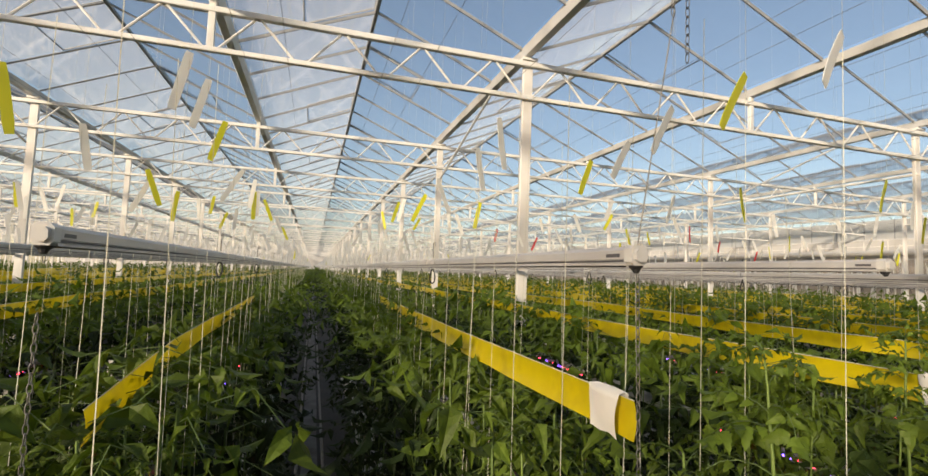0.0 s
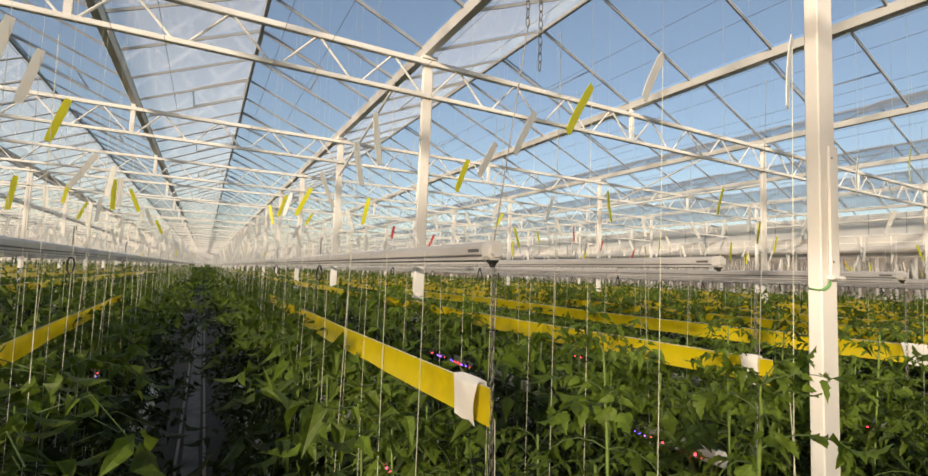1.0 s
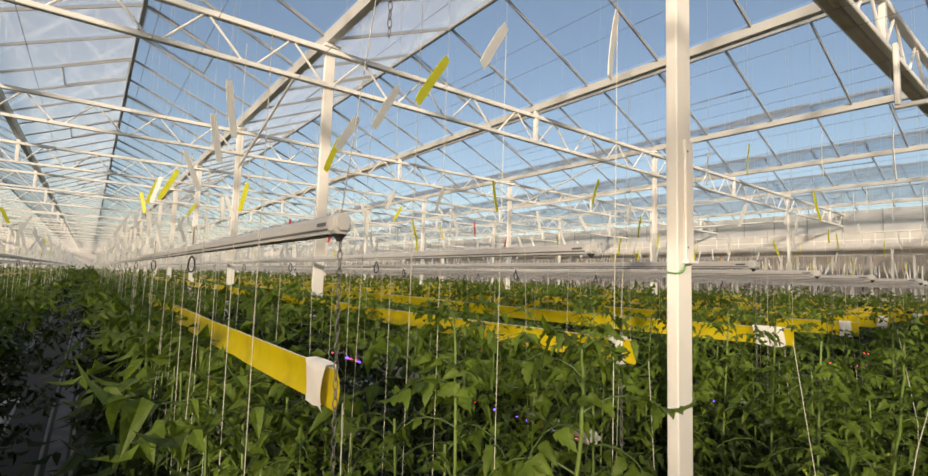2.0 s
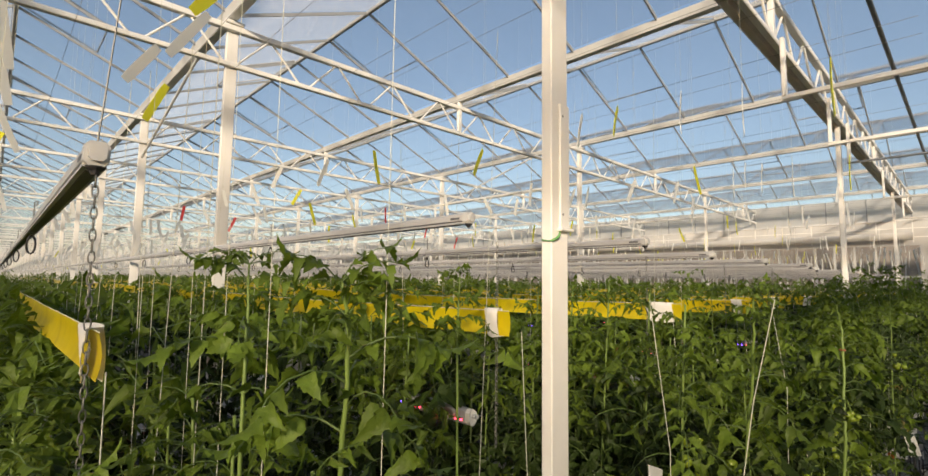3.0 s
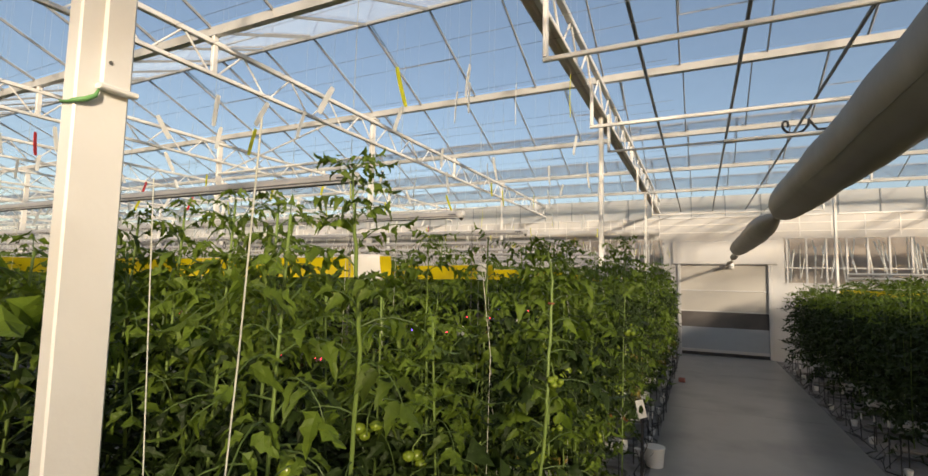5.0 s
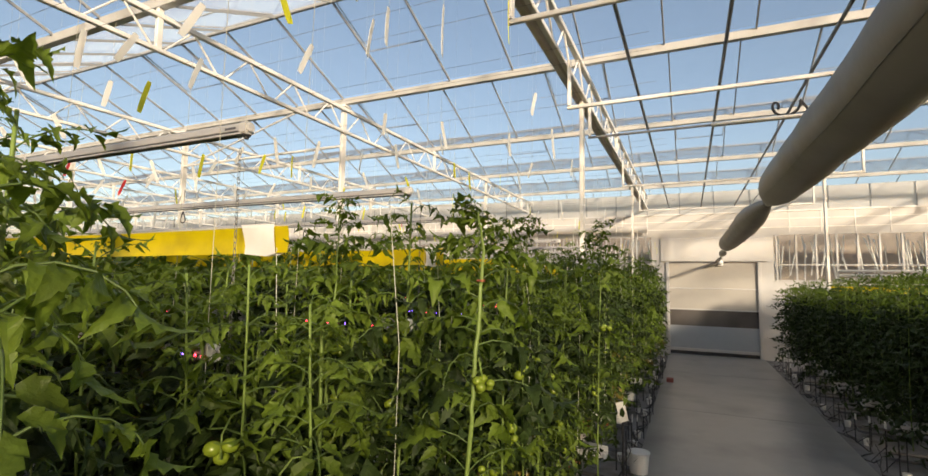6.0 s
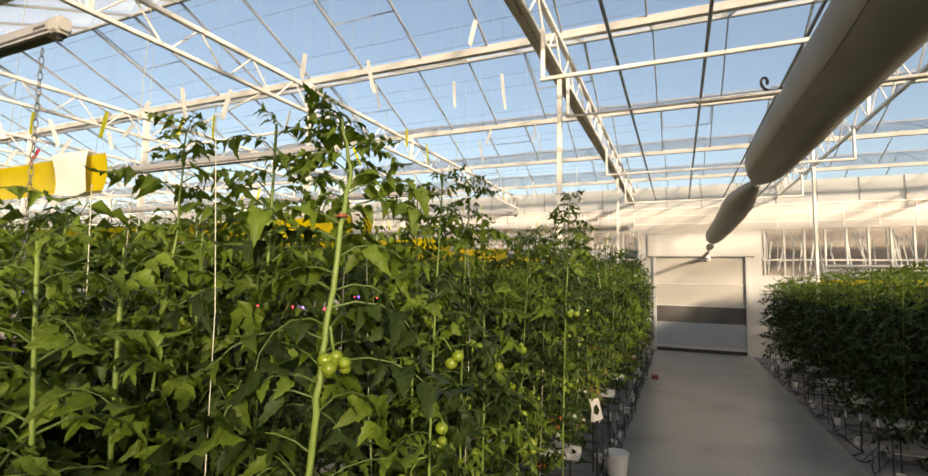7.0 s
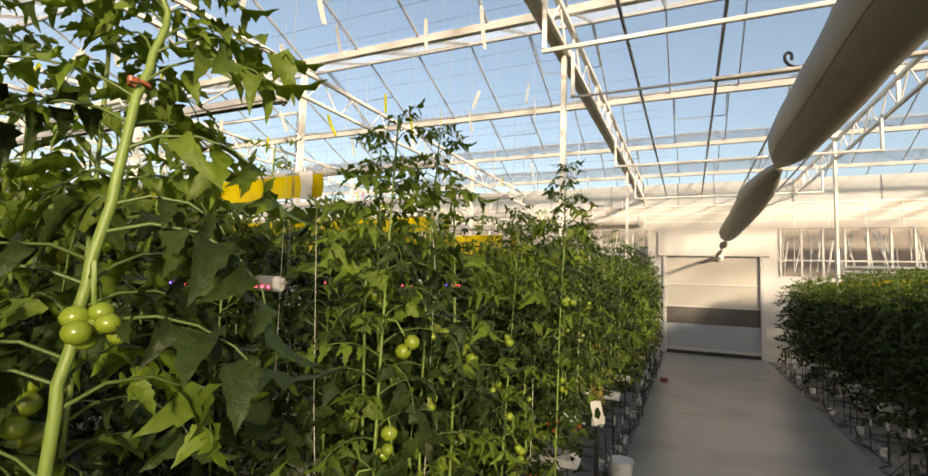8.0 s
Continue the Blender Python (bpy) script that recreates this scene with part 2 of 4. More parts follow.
# ---- the plan ----
PITCH = 1.6
ROW0 = 0.75
POST_X, POST_Y, SPAN, BAY = 2.53, 1.205, 8.0, 5.0
GUTTER_STEP = 4.0
Z_BOT, Z_TOP, Z_GUT, Z_RIDGE = 5.88, 6.36, 6.50, 7.38
X_WALL = 24.1
X_MIN, Y_MAX, Y_MIN = -45.4, 111.2, -28.8
AISLE_N, AISLE_S = 0.45, -2.85

# ---- floor ----
g = MB()
g.add([(X_MIN, Y_MIN, 0), (X_WALL + 6, Y_MIN, 0), (X_WALL + 6, Y_MAX, 0), (X_MIN, Y_MAX, 0)], [(0, 1, 2, 3)])
thing("ground", "worn woven ground cloth under the crop rows, coloured dark for their shade", "ground", kind="structure", mb=g, mats=FOIL)
g = MB()
k = X_MIN
while k < X_WALL + 1:
    g.box((k + 0.006, AISLE_S, 0.0), (min(k + 5, X_WALL + 1.2) - 0.006, AISLE_N, 0.03))
    k += 5
thing("aisle_floor", "smooth grey concrete main aisle floor with joints", "floor", kind="structure", mb=g, mats=CONCRETE)

for a, b in ((AISLE_S - 1.6, AISLE_S - 0.004), (AISLE_N + 0.004, AISLE_N + 1.3)):
    g = MB().add([(X_MIN, a, 0.004), (X_WALL - 0.01, a, 0.004), (X_WALL - 0.01, b, 0.004), (X_MIN, b, 0.004)], [(0, 1, 2, 3)])
    thing("row_end_cloth", "dirty pale ground cloth under the row ends", "ground cloth", kind="structure", mb=g, mats=PALE_CLOTH)

# pale strip between the rails of each picking path
for k in range(-3, 14):
    x = 0.75 - 0.8 + 1.6 * k
    g = MB()
    ys = [AISLE_N + 1.31 + 1.5 * i for i in range(60)]
    for i, y in enumerate(ys):
        w = 0.135 + 0.012 * math.sin(i * 1.9 + k)
        g.v += [(x - w, y, 0.006), (x + w, y, 0.006)]
    for i in range(len(ys) - 1):
        g.f.append((2 * i, 2 * i + 1, 2 * i + 3, 2 * i + 2))
        g.s.append(0)
    thing("path_strip", "worn grey cloth strip between the pipe rails of a picking path", "path", kind="structure", mb=g, mats=PATH_CLOTH)

# ---- posts ----
def post_mesh(top):
    b = MB()
    # a folded steel section with a rolled lip on its south face
    pr = [(-0.0695, -0.026), (-0.064, -0.031), (0.064, -0.031), (0.0695, -0.026), (0.0695, 0.026), (0.064, 0.031), (-0.064, 0.031), (-0.0695, 0.026)]
    pr = [(p + 0.03, q + 0.05) for p, q in pr]
    n = len(pr)
    b.add([(p, q, z) for z in (0, top) for p, q in pr], [(k, (k + 1) % n, n + (k + 1) % n, n + k) for k in range(n)] + [tuple(range(n - 1, -1, -1)), tuple(range(n, 2 * n))])
    return b.mesh("post", POST_WHITE)


PM, PM_LOW = post_mesh(6.40), post_mesh(5.85)
cap = MB().box((-0.08, -0.05, 6.41), (0.14, 0.12, 6.45)).mesh("cap", WHITE_STEEL)
for j in range(-6, 22):
    for i in range(-6, 3):
        x, y = POST_X + SPAN * i, POST_Y + BAY * j
        if y > Y_MAX or x > X_WALL or y < Y_MIN:
            continue
        p = thing("steel_post", "white painted steel greenhouse post", "post", (x, y, 0), "greenhouse posts")
        under = j == 0 and i > 0
        part("column", PM_LOW if under else PM, None, p)
        if not under:
            part("cap", cap, None, p)

# ---- trusses ----
def chord_mesh(z, h, d):
    b = MB()
    b.bevel_box((0.0, -d, z - h), (SPAN, d, z + h), 0.008, axis=0)
    return b


top_m = chord_mesh(Z_TOP, 0.036, 0.042).mesh("top_chord", WHITE_STEEL)
bot_m = chord_mesh(Z_BOT, 0.030, 0.036).mesh("bottom_chord", WHITE_STEEL)
web_m = {}
for w in range(8):
    a = MB()
    a.tube([(w + 0.06, 0, Z_BOT), (w + 0.5, 0, Z_TOP)], 0.0155, 6)
    b = MB()
    b.tube([(w + 0.5, 0, Z_TOP), (w + 0.94, 0, Z_BOT)], 0.0155, 6)
    web_m[w] = (a.mesh("brace", WHITE_STEEL), b.mesh("brace", WHITE_STEEL))
stub_m = MB().bevel_box((3.96, -0.03, Z_BOT), (4.04, 0.03, Z_GUT), 0.006).mesh("king_stub", WHITE_STEEL)
allweb = MB()
for w in range(8):
    allweb.tube([(w + 0.06, 0, Z_BOT), (w + 0.5, 0, Z_TOP)], 0.0155, 4, caps=False)
    allweb.tube([(w + 0.5, 0, Z_TOP), (w + 0.94, 0, Z_BOT)], 0.0155, 4, caps=False)
allweb = allweb.mesh("web", WHITE_STEEL)
for j in range(-6, 22):
    y = POST_Y + BAY * j
    if y > Y_MAX or y < Y_MIN:
        continue
    for i in range(-6, 3):
        x = POST_X + SPAN * i
        t = thing("roof_truss", "white welded lattice roof truss", "truss", (x, y, 0), "roof trusses", "structure")
        part("top_chord", top_m, None, t)
        part("bottom_chord", bot_m, None, t)
        part("king_stub", stub_m, None, t)
        if -1 <= j <= 3 and -1 <= i <= 2:
            for w in range(8):
                for m in web_m[w]:
                    part("brace", m, None, t)
        else:
            part("web", allweb, None, t)

# ---- gutters, ridges, glazing bars, glass ----
YL = Y_MAX - Y_MIN
gut = MB()
prof = [(-0.10, 0.06), (-0.085, 0.06), (-0.043, -0.022), (0.043, -0.022), (0.085, 0.06), (0.10, 0.06), (0.05, -0.036), (-0.05, -0.036)]
vs = [(p, yy, q) for yy in (0, YL) for p, q in prof]
gut.add(vs, [(k, (k + 1) % 8, 8 + (k + 1) % 8, 8 + k) for k in range(8)] + [tuple(range(8)), tuple(range(15, 7, -1))])
gut = gut.mesh("rain_gutter", ALU)
rid = MB().bevel_box((-0.03, 0, -0.03), (0.03, YL, 0.03), 0.01, axis=1).mesh("ridge_beam", BAR)
PANE = 1.25
half = GUTTER_STEP / 2
glassm, bayb = {}, {}
for side in (1, -1):
    b = MB()
    q = [(side * 0.10, 0.02, 0.095), (side * half, 0.02, Z_RIDGE - Z_GUT + 0.025), (side * half, PANE - 0.02, Z_RIDGE - Z_GUT + 0.025), (side * 0.10, PANE - 0.02, 0.095)]
    b.add(q, [(0, 1, 2, 3)])
    glassm[side] = b.mesh("glass_pane", GLASS)
    c = MB()
    d = 0.045
    x0, z0, x1, z1 = side * 0.09, 0.085, side * half, Z_RIDGE - Z_GUT + 0.015
    c.add([(x0, -0.015, z0), (x0, 0.015, z0), (x1, 0.015, z1), (x1, -0.015, z1), (x0, -0.010, z0 - d), (x0, 0.010, z0 - d), (x1, 0.010, z1 - d), (x1, -0.010, z1 - d)],
          [(0, 1, 2, 3), (7, 6, 5, 4), (0, 3, 7, 4), (1, 5, 6, 2)])
    bayb[side] = c.mesh("glazing_bar", BAR)
rest = MB()
restbar = MB()
npane = int(YL / PANE)
for i in range(-12, 6):
    x = POST_X + GUTTER_STEP * i
    if x > X_WALL + 0.5 or x < X_MIN - 1:
        continue
    r = thing("glass_roof", "ridged glass greenhouse roof bay on aluminium gutters", "roof", (x, Y_MIN, Z_GUT), "roof bays", "structure")
    part("rain_gutter", gut, None, r, "folded aluminium rain gutter")
    ro = part("ridge_beam", rid, None, r)
    ro.location = (half, 0, Z_RIDGE - Z_GUT)
    for n in range(npane):
        y = Y_MIN + n * PANE
        near = -1 <= i <= 5 and -2.0 < y < 14
        for side, xo in ((1, 0.0), (-1, GUTTER_STEP)):
            if near:
                o = part("glazing_bar", bayb[side], None, r)
                o.location = (xo, n * PANE, 0)
                o = part("glass_pane", glassm[side], None, r)
                o.location = (xo, n * PANE, 0)
                o.visible_shadow = False
            else:
                restbar.tube([(x + xo + side * 0.09, y, Z_GUT + 0.07), (x + xo + side * half, y, Z_RIDGE)], 0.020, 4, caps=False)
                rest.add([(x + xo + side * 0.10, y + 0.02, Z_GUT + 0.095), (x + xo + side * half, y + 0.02, Z_RIDGE + 0.025), (x + xo + side * half, y + PANE - 0.02, Z_RIDGE + 0.025), (x + xo + side * 0.10, y + PANE - 0.02, Z_GUT + 0.095)], [(0, 1, 2, 3)])
o = thing("far_roof_glass", "distant ridged glass panes of the roof", "roof glass", kind="stuff", mb=rest, mats=GLASS)
o.visible_shadow = False
thing("far_glazing_bars", "distant aluminium glazing bars of the roof", "glazing bars", kind="stuff", mb=restbar, mats=BAR)

# ---- tubes hung across the aisle under the trusses ----
hang = MB().bevel_box((-0.045, -0.02, 0), (0.045, 0.02, 0.64), 0.006).mesh("hanger", WHITE_STEEL)
tubem = MB().bevel_box((-0.024, -3.70, -0.024), (0.024, 1.14, 0.024), 0.008, axis=1).mesh("tube", WHITE_STEEL)
thin_n = MB().tube([(0, -0.75, 0), (0, 1.14, 0)], 0.02, 8).mesh("thin_tube", BAR)
thin_s = MB().tube([(0, -3.70, 0.0), (0, -0.68, 0.0)], 0.026, 8).mesh("tube", WHITE_STEEL)
for x in (0.9, 6.55, 8.98, 10.5, 15.0, 19.5):
    t = thing("aisle_crossbar", "white square tube hung across the aisle under the trusses" if x != 10.5 else "slim tube across the aisle, dark over one half", "crossbar", (x, 0, 5.2), "aisle crossbars")
    if x == 10.5:
        part("thin_tube", thin_n, None, t, "thin dark tube")
        for d in (-0.03, 0.03):
            o = part("tube", thin_s, None, t)
            o.location = (d, 0, 0)
    else:
        part("tube", tubem, None, t)
    for y in (1.115, -3.675):
        o = part("hanger", hang, None, t)
        o.location = (0, y, 0.02)

for y in (0.36, -0.82, -2.0, -3.15):
    thing("screen_tube", "slim dark steel tube running along the aisle under the roof", "tube", kind="structure",
          mb=MB().tube([(-10, y, 5.9), (X_WALL - 0.01, y, 5.9)], 0.024, 8), mats=TUBE_DARK, smooth=True)

# ---- end wall with the roller door ----
DY0, DY1, DH, WALL_TOP = -2.70, 0.40, 3.63, 5.62
w = MB()
w.box((X_WALL, Y_MIN, 0), (X_WALL + 0.12, -3.25, 2.95))
w.box((X_WALL, 1.0, 0), (X_WALL + 0.12, Y_MAX, 2.95))
w.box((X_WALL, Y_MIN, 4.75), (X_WALL + 0.12, -3.25, WALL_TOP))
w.box((X_WALL, 1.0, 4.75), (X_WALL + 0.12, Y_MAX, WALL_TOP))
w.box((X_WALL, -3.25, DH + 0.06), (X_WALL + 0.12, 1.0, WALL_TOP))
w.box((X_WALL, -3.25, 0), (X_WALL + 0.12, DY0 - 0.06, DH + 0.06))
w.box((X_WALL, DY1 + 0.06, 0), (X_WALL + 0.12, 1.0, DH + 0.06))
thing("wall_east", "white clad end wall with a band of windows", "wall", kind="structure", mb=w, mats=WALL_WHITE)
for a, b in ((Y_MIN, -3.25), (1.0, 41.0)):
    win = thing("window_1" if a < 0 else "window_2", "long window band with white mullions in the end wall", "window", kind="structure")
    fr = MB()
    y = a
    while y < b:
        fr.box((X_WALL - 0.02, y, 2.951), (X_WALL + 0.08, y + 0.06, 4.749))
        y += 0.62
    part("mullions", fr, WALL_WHITE, win)
    for z in (2.955, 3.55, 4.70):
        part("window_rail", MB().box((X_WALL - 0.03, a, z), (X_WALL + 0.07, b, z + 0.05)), WALL_WHITE, win)
    o = part("pane", MB().add([(X_WALL + 0.09, a, 2.95), (X_WALL + 0.09, b, 2.95), (X_WALL + 0.09, b, 4.75), (X_WALL + 0.09, a, 4.75)], [(0, 1, 2, 3)]), CLEAR, win)
    o.visible_shadow = False
ribs = MB()
for n in range(int((Y_MAX - Y_MIN) / 1.0)):
    y = Y_MIN + 1.0 * n
    if y > -3.3 and y < 1.0:
        continue
    ribs.box((X_WALL - 0.012, y, 4.80), (X_WALL - 0.0005, y + 0.035, WALL_TOP - 0.05))
for z in (4.98, 5.30):
    ribs.box((X_WALL - 0.016, Y_MIN, z), (X_WALL - 0.0125, Y_MAX, z + 0.03))
thing("wall_ribs", "slim white joint ribs on the clad end wall", "wall trim", kind="structure", mb=ribs, mats=WHITE_STEEL)
gable = thing("window_3", "band of whitened glass between the end wall and the gutters", "window", kind="structure")
o = part("pane", MB().add([(X_WALL + 0.06, Y_MIN, WALL_TOP), (X_WALL + 0.06, Y_MAX, WALL_TOP), (X_WALL + 0.06, Y_MAX, 6.5), (X_WALL + 0.06, Y_MIN, 6.5)], [(0, 1, 2, 3)]), FROST, gable)
o.visible_shadow = False
bars = MB()
for n in range(int((Y_MAX - Y_MIN) / 1.25)):
    y = Y_MIN + 1.25 * n
    bars.box((X_WALL + 0.02, y, WALL_TOP + 0.001), (X_WALL + 0.05, y + 0.03, 6.5))
tagged(part("glazing_bars", bars, BAR, gable), kind="stuff")
part("sill", MB().bevel_box((X_WALL - 0.03, Y_MIN, WALL_TOP - 0.04), (X_WALL - 0.002, Y_MAX, WALL_TOP + 0.02), 0.006, axis=1), ALU, gable)
thing("dim_compartment", "dim brown interior of the next compartment", "backdrop", kind="structure",
      mb=MB().box((X_WALL + 4, Y_MIN, 0), (X_WALL + 4.2, Y_MAX, 5.3)), mats=DARK_BACK)

for a, c in ((Y_MIN, -3.3), (1.05, 40.0)):
    b = MB()
    r = random.Random(3)
    y = a
    while y < c:
        z, tl = r.uniform(4.3, 4.75), r.uniform(-0.18, 0.18)
        ln = r.uniform(0.7, 1.8)
        w = r.uniform(0.012, 0.03)
        b.tube([(X_WALL + 0.6 + r.uniform(0, 0.8), y, z), (X_WALL + 0.6 + r.uniform(0, 0.8), y + tl * ln, z - ln)], w, 4, caps=False)
        y += r.uniform(0.07, 0.26)
    thing("hanging_hooks", "rows of pale hanging twine hooks behind the window", "twine hooks", kind="stuff", mb=b, mats=STRIP_W)
for z in (3.05, 3.2, 3.36):
    thing("wall_pipe", "white heating pipe along the end wall", "pipe", kind="structure", mb=MB().tube([(X_WALL - 0.2, -14, z), (X_WALL - 0.2, -5.2, z)], 0.04, 8), mats=WHITE_STEEL, smooth=True)
door = thing("door_1", "white roller door with a clear strip above a grey bottom panel, closed", "roller door", kind="structure")
part("upper_cloth", MB().box((X_WALL + 0.02, DY0, 1.80), (X_WALL + 0.05, DY1, DH)), DOOR_PANEL, door)
for z in (1.77, 2.6):
    part("seam_bar", MB().bevel_box((X_WALL - 0.005, DY0, z), (X_WALL + 0.06, DY1, z + 0.05), 0.008, axis=1), WALL_WHITE, door)
part("clear_strip", MB().box((X_WALL + 0.02, DY0, 1.15), (X_WALL + 0.04, DY1, 1.77)), mat("door_window", (0.10, 0.09, 0.085), 0.15, 0, 0.4, 1.2), door, "smoky clear door strip")
part("bottom_panel", MB().box((X_WALL + 0.01, DY0, 0.27), (X_WALL + 0.05, DY1, 1.15)), DOOR_GREY, door, "grey door panel")
part("bottom_rail", MB().bevel_box((X_WALL - 0.02, DY0, 0.16), (X_WALL + 0.06, DY1, 0.27), 0.01, axis=1), WALL_WHITE, door)
part("rubber_lip", MB().box((X_WALL - 0.01, DY0, 0.031), (X_WALL + 0.05, DY1, 0.16)), BLACK, door, "black rubber lip")
for y in (DY0 - 0.12, DY1):
    part("side_guide", MB().bevel_box((X_WALL - 0.10, y, 0.0), (X_WALL - 0.001, y + 0.12, DH + 0.05), 0.01), WALL_WHITE, door)
part("roll_box", MB().bevel_box((X_WALL - 0.10, DY0 - 0.30, DH + 0.05), (X_WALL - 0.001, DY1 + 0.30, DH + 1.0), 0.03, axis=1), WALL_WHITE, door)
# rolled screens along the top of the end wall
for a, b in ((1.2, 41.0),):
    thing("rolled_screen", "rolled cream shade screen along the end wall", "screen", kind="structure",
          mb=MB().tube([(X_WALL - 0.35, a, 5.0), (X_WALL - 0.35, b, 5.0)], 0.13, 14), mats=WALL_WHITE, smooth=True)
# closing walls out of sight
w = MB().box((X_MIN - 0.2, Y_MIN, 0), (X_MIN, Y_MAX, 7.5))
thing("wall_west", "pale far greenhouse side wall", "wall", kind="structure", mb=w, mats=CLEAR).visible_shadow = False
w = MB().box((X_MIN, Y_MAX, 0), (X_WALL, Y_MAX + 0.2, 7.5))
thing("wall_north", "pale distant greenhouse end wall", "wall", kind="structure", mb=w, mats=WALL_WHITE)

# ---- air hose over the aisle ----
def hose(name, label, x0, x1, y, z, r):
    pts, rad = [], []
    n = 70
    for k in range(n + 1):
        u = k / n
        x = x0 + (x1 - x0) * u
        s = min(1, math.sin(min(1, (x - x0) / 2.6) * math.pi / 2) ** 0.85, math.sin(min(1, (x1 - x) / 1.35) * math.pi / 2) ** 0.9)
        pts.append((x, y + 0.010 * math.sin(9 * u), z + 0.006 * math.sin(31 * u) - 0.03 * (1 - s)))
        rad.append((0.035 + (r - 0.035) * s) * (1 + 0.012 * math.sin(43 * u) + 0.012 * math.sin(71 * u)))
    t = thing(name, label, "air hose")
    part("hose_film", MB().tube(pts, rad, 32), DUCT, t, smooth=True)
    seam = [(p[0], p[1] + q * 0.80 * 1.004, p[2] - q * 0.60 * 1.004) for p, q in zip(pts, rad)]
    part("welded_seam", MB().tube(seam, 0.003, 5), DUCT, t, smooth=True)
    return t


for a, c in ((0.9, 9.95), (9.95, 18.7), (18.7, 20.6), (20.6, 23.93)):
    hose("air_hose", "inflated grey plastic air hose tied off over the aisle", a, c, -1.31, 3.955 if a < 9 else 3.93 if a < 17 else (3.80 if a < 19 else 3.70), 0.225 if a < 9 else 0.215 if a < 17 else (0.13 if a < 19 else 0.055))
thing("hose_wire", "thin steel wire carrying the air hose along the aisle", "wire", mb=MB().tube([(-8, -1.31, 4.184), (X_WALL - 0.01, -1.31, 4.184)], 0.004, 5), mats=CHAIN)

# ---- grow lights ----
MOD = 2.5
def lamp_proto(first):
    y0, y1 = 0.0, MOD
    t = thing("led_grow_light", "grey aluminium LED grow light bar hung over a crop row", "grow light", group="LED grow lights")
    b = MB()
    cs = 0.66
    pr = [(-0.022, 0.045), (0.022, 0.045), (0.036, 0.028), (0.036, -0.012), (0.030, -0.016), (0.030, -0.024), (0.036, -0.028), (0.036, -0.040), (-0.036, -0.040), (-0.036, -0.028), (-0.030, -0.024), (-0.030, -0.016), (-0.036, -0.012), (-0.036, 0.028)]
    pr = [(p * cs, q * cs) for p, q in pr]
    n = len(pr)
    b.add([(p, yy, q) for yy in (0.0, MOD - 0.01) for p, q in pr], [(k, (k + 1) % n, n + (k + 1) % n, n + k) for k in range(n)] + [tuple(range(n)), tuple(range(2 * n - 1, n - 1, -1))])
    part("housing", b, LAMP_GREY, t)
    part("lens_strip", MB().box((-0.013, 0.05, -0.030), (0.013, MOD - 0.06, -0.0266)), LAMP_DARK, t)
    for s in (1, -1):
        part("side_groove", MB().box((s * 0.0200 - 0.003, 0.002, -0.0156), (s * 0.0200 + 0.003, MOD - 0.012, -0.0109)), LAMP_DARK, t)
    if first:
        c = MB().bevel_box((-0.0255, -0.030, -0.027), (0.0255, 0.008, 0.033), 0.011, axis=1)
        part("end_cap", c, CAP_GREY, t, "pale grey plastic end cap")
        part("cap_nose", MB().bevel_box((-0.018, -0.044, -0.016), (0.018, -0.030, 0.022), 0.008, axis=1), CAP_GREY, t)
        part("plug", MB().tube([(0, -0.014, -0.026), (0, -0.014, -0.031), (0, -0.015, -0.038), (0, -0.016, -0.048)], [0.021, 0.020, 0.012, 0.008], 10), BLACK, t, "black plug")
        part("mark", MB().box((0.0236, 0.03, -0.002), (0.0246, 0.10, 0.009)), LAMP_DARK, t)
        part("mark", MB().box((-0.0246, 0.03, -0.002), (-0.0236, 0.10, 0.009)), LAMP_DARK, t)
    else:
        pts = [(0.02 * math.cos(a), 0.0 + 0.012 * math.sin(a * 2), -0.10 + 0.055 * math.sin(a)) for a in [math.pi / 2 + 2 * math.pi * k / 12 for k in range(13)]]
        part("cable_loop", MB().tube(pts, 0.006, 5), BLACK, t, "black cable loop", smooth=True)
        part("hook", MB().tube([(0, 0, 0.04), (0, 0, 0.16), (0.012, 0, 0.17), (0.012, 0, 0.14)], 0.004, 5), CHAIN, t)
    return t


LAMP_Y, LAMP_Z = 1.36, 3.475
first = lamp_proto(True)
later = lamp_proto(False)
done_first = done_later = False
lampfar = MB()
for k in range(-10, 14):
    dx, ly, lz = {-1: (0.0, 1.60, 3.46), 0: (-0.04, 1.27, 3.47), 1: (-0.03, 1.64, 3.51), 2: (0.06, 1.50, 3.492)}.get(k, (0.0, 1.5 + 0.12 * math.sin(k * 2.3), LAMP_Z))
    x = ROW0 + PITCH * k + dx
    m = pose(x, ly, lz)
    if not done_first:
        first.matrix_basis = m
        done_first = True
    else:
        copy_thing(first, m)
    n = 1
    while LAMP_Y + n * MOD < 100:
        y = ly + n * MOD
        if y < 17 and -3 <= k <= 13:
            if not done_later:
                later.matrix_basis = pose(x, y, lz)
                done_later = True
            else:
                copy_thing(later, pose(x, y, lz))
        else:
            lampfar.bevel_box((x - 0.024, y, lz - 0.026), (x + 0.024, y + MOD - 0.01, lz + 0.03), 0.009, axis=1)
        n += 1
thing("far_grow_lights", "distant grey LED light bars over the rows", "grow lights", kind="stuff", mb=lampfar, mats=LAMP_GREY)

# ---- yellow tapes ----
def tape(k):
    x = ROW0 + PITCH * k
    r = random.Random(100 + k)
    y0 = {-1: 1.92, 0: 1.31, 1: 1.37, 2: 1.25, 3: 1.26}.get(k, 1.30 + r.uniform(-0.05, 0.05))
    ys = [y0 + 0.25 * i for i in range(int(({-1: 7.0, 0: 7.5}.get(k, 60) - y0) / 0.25))]
    vs, fs = [], []
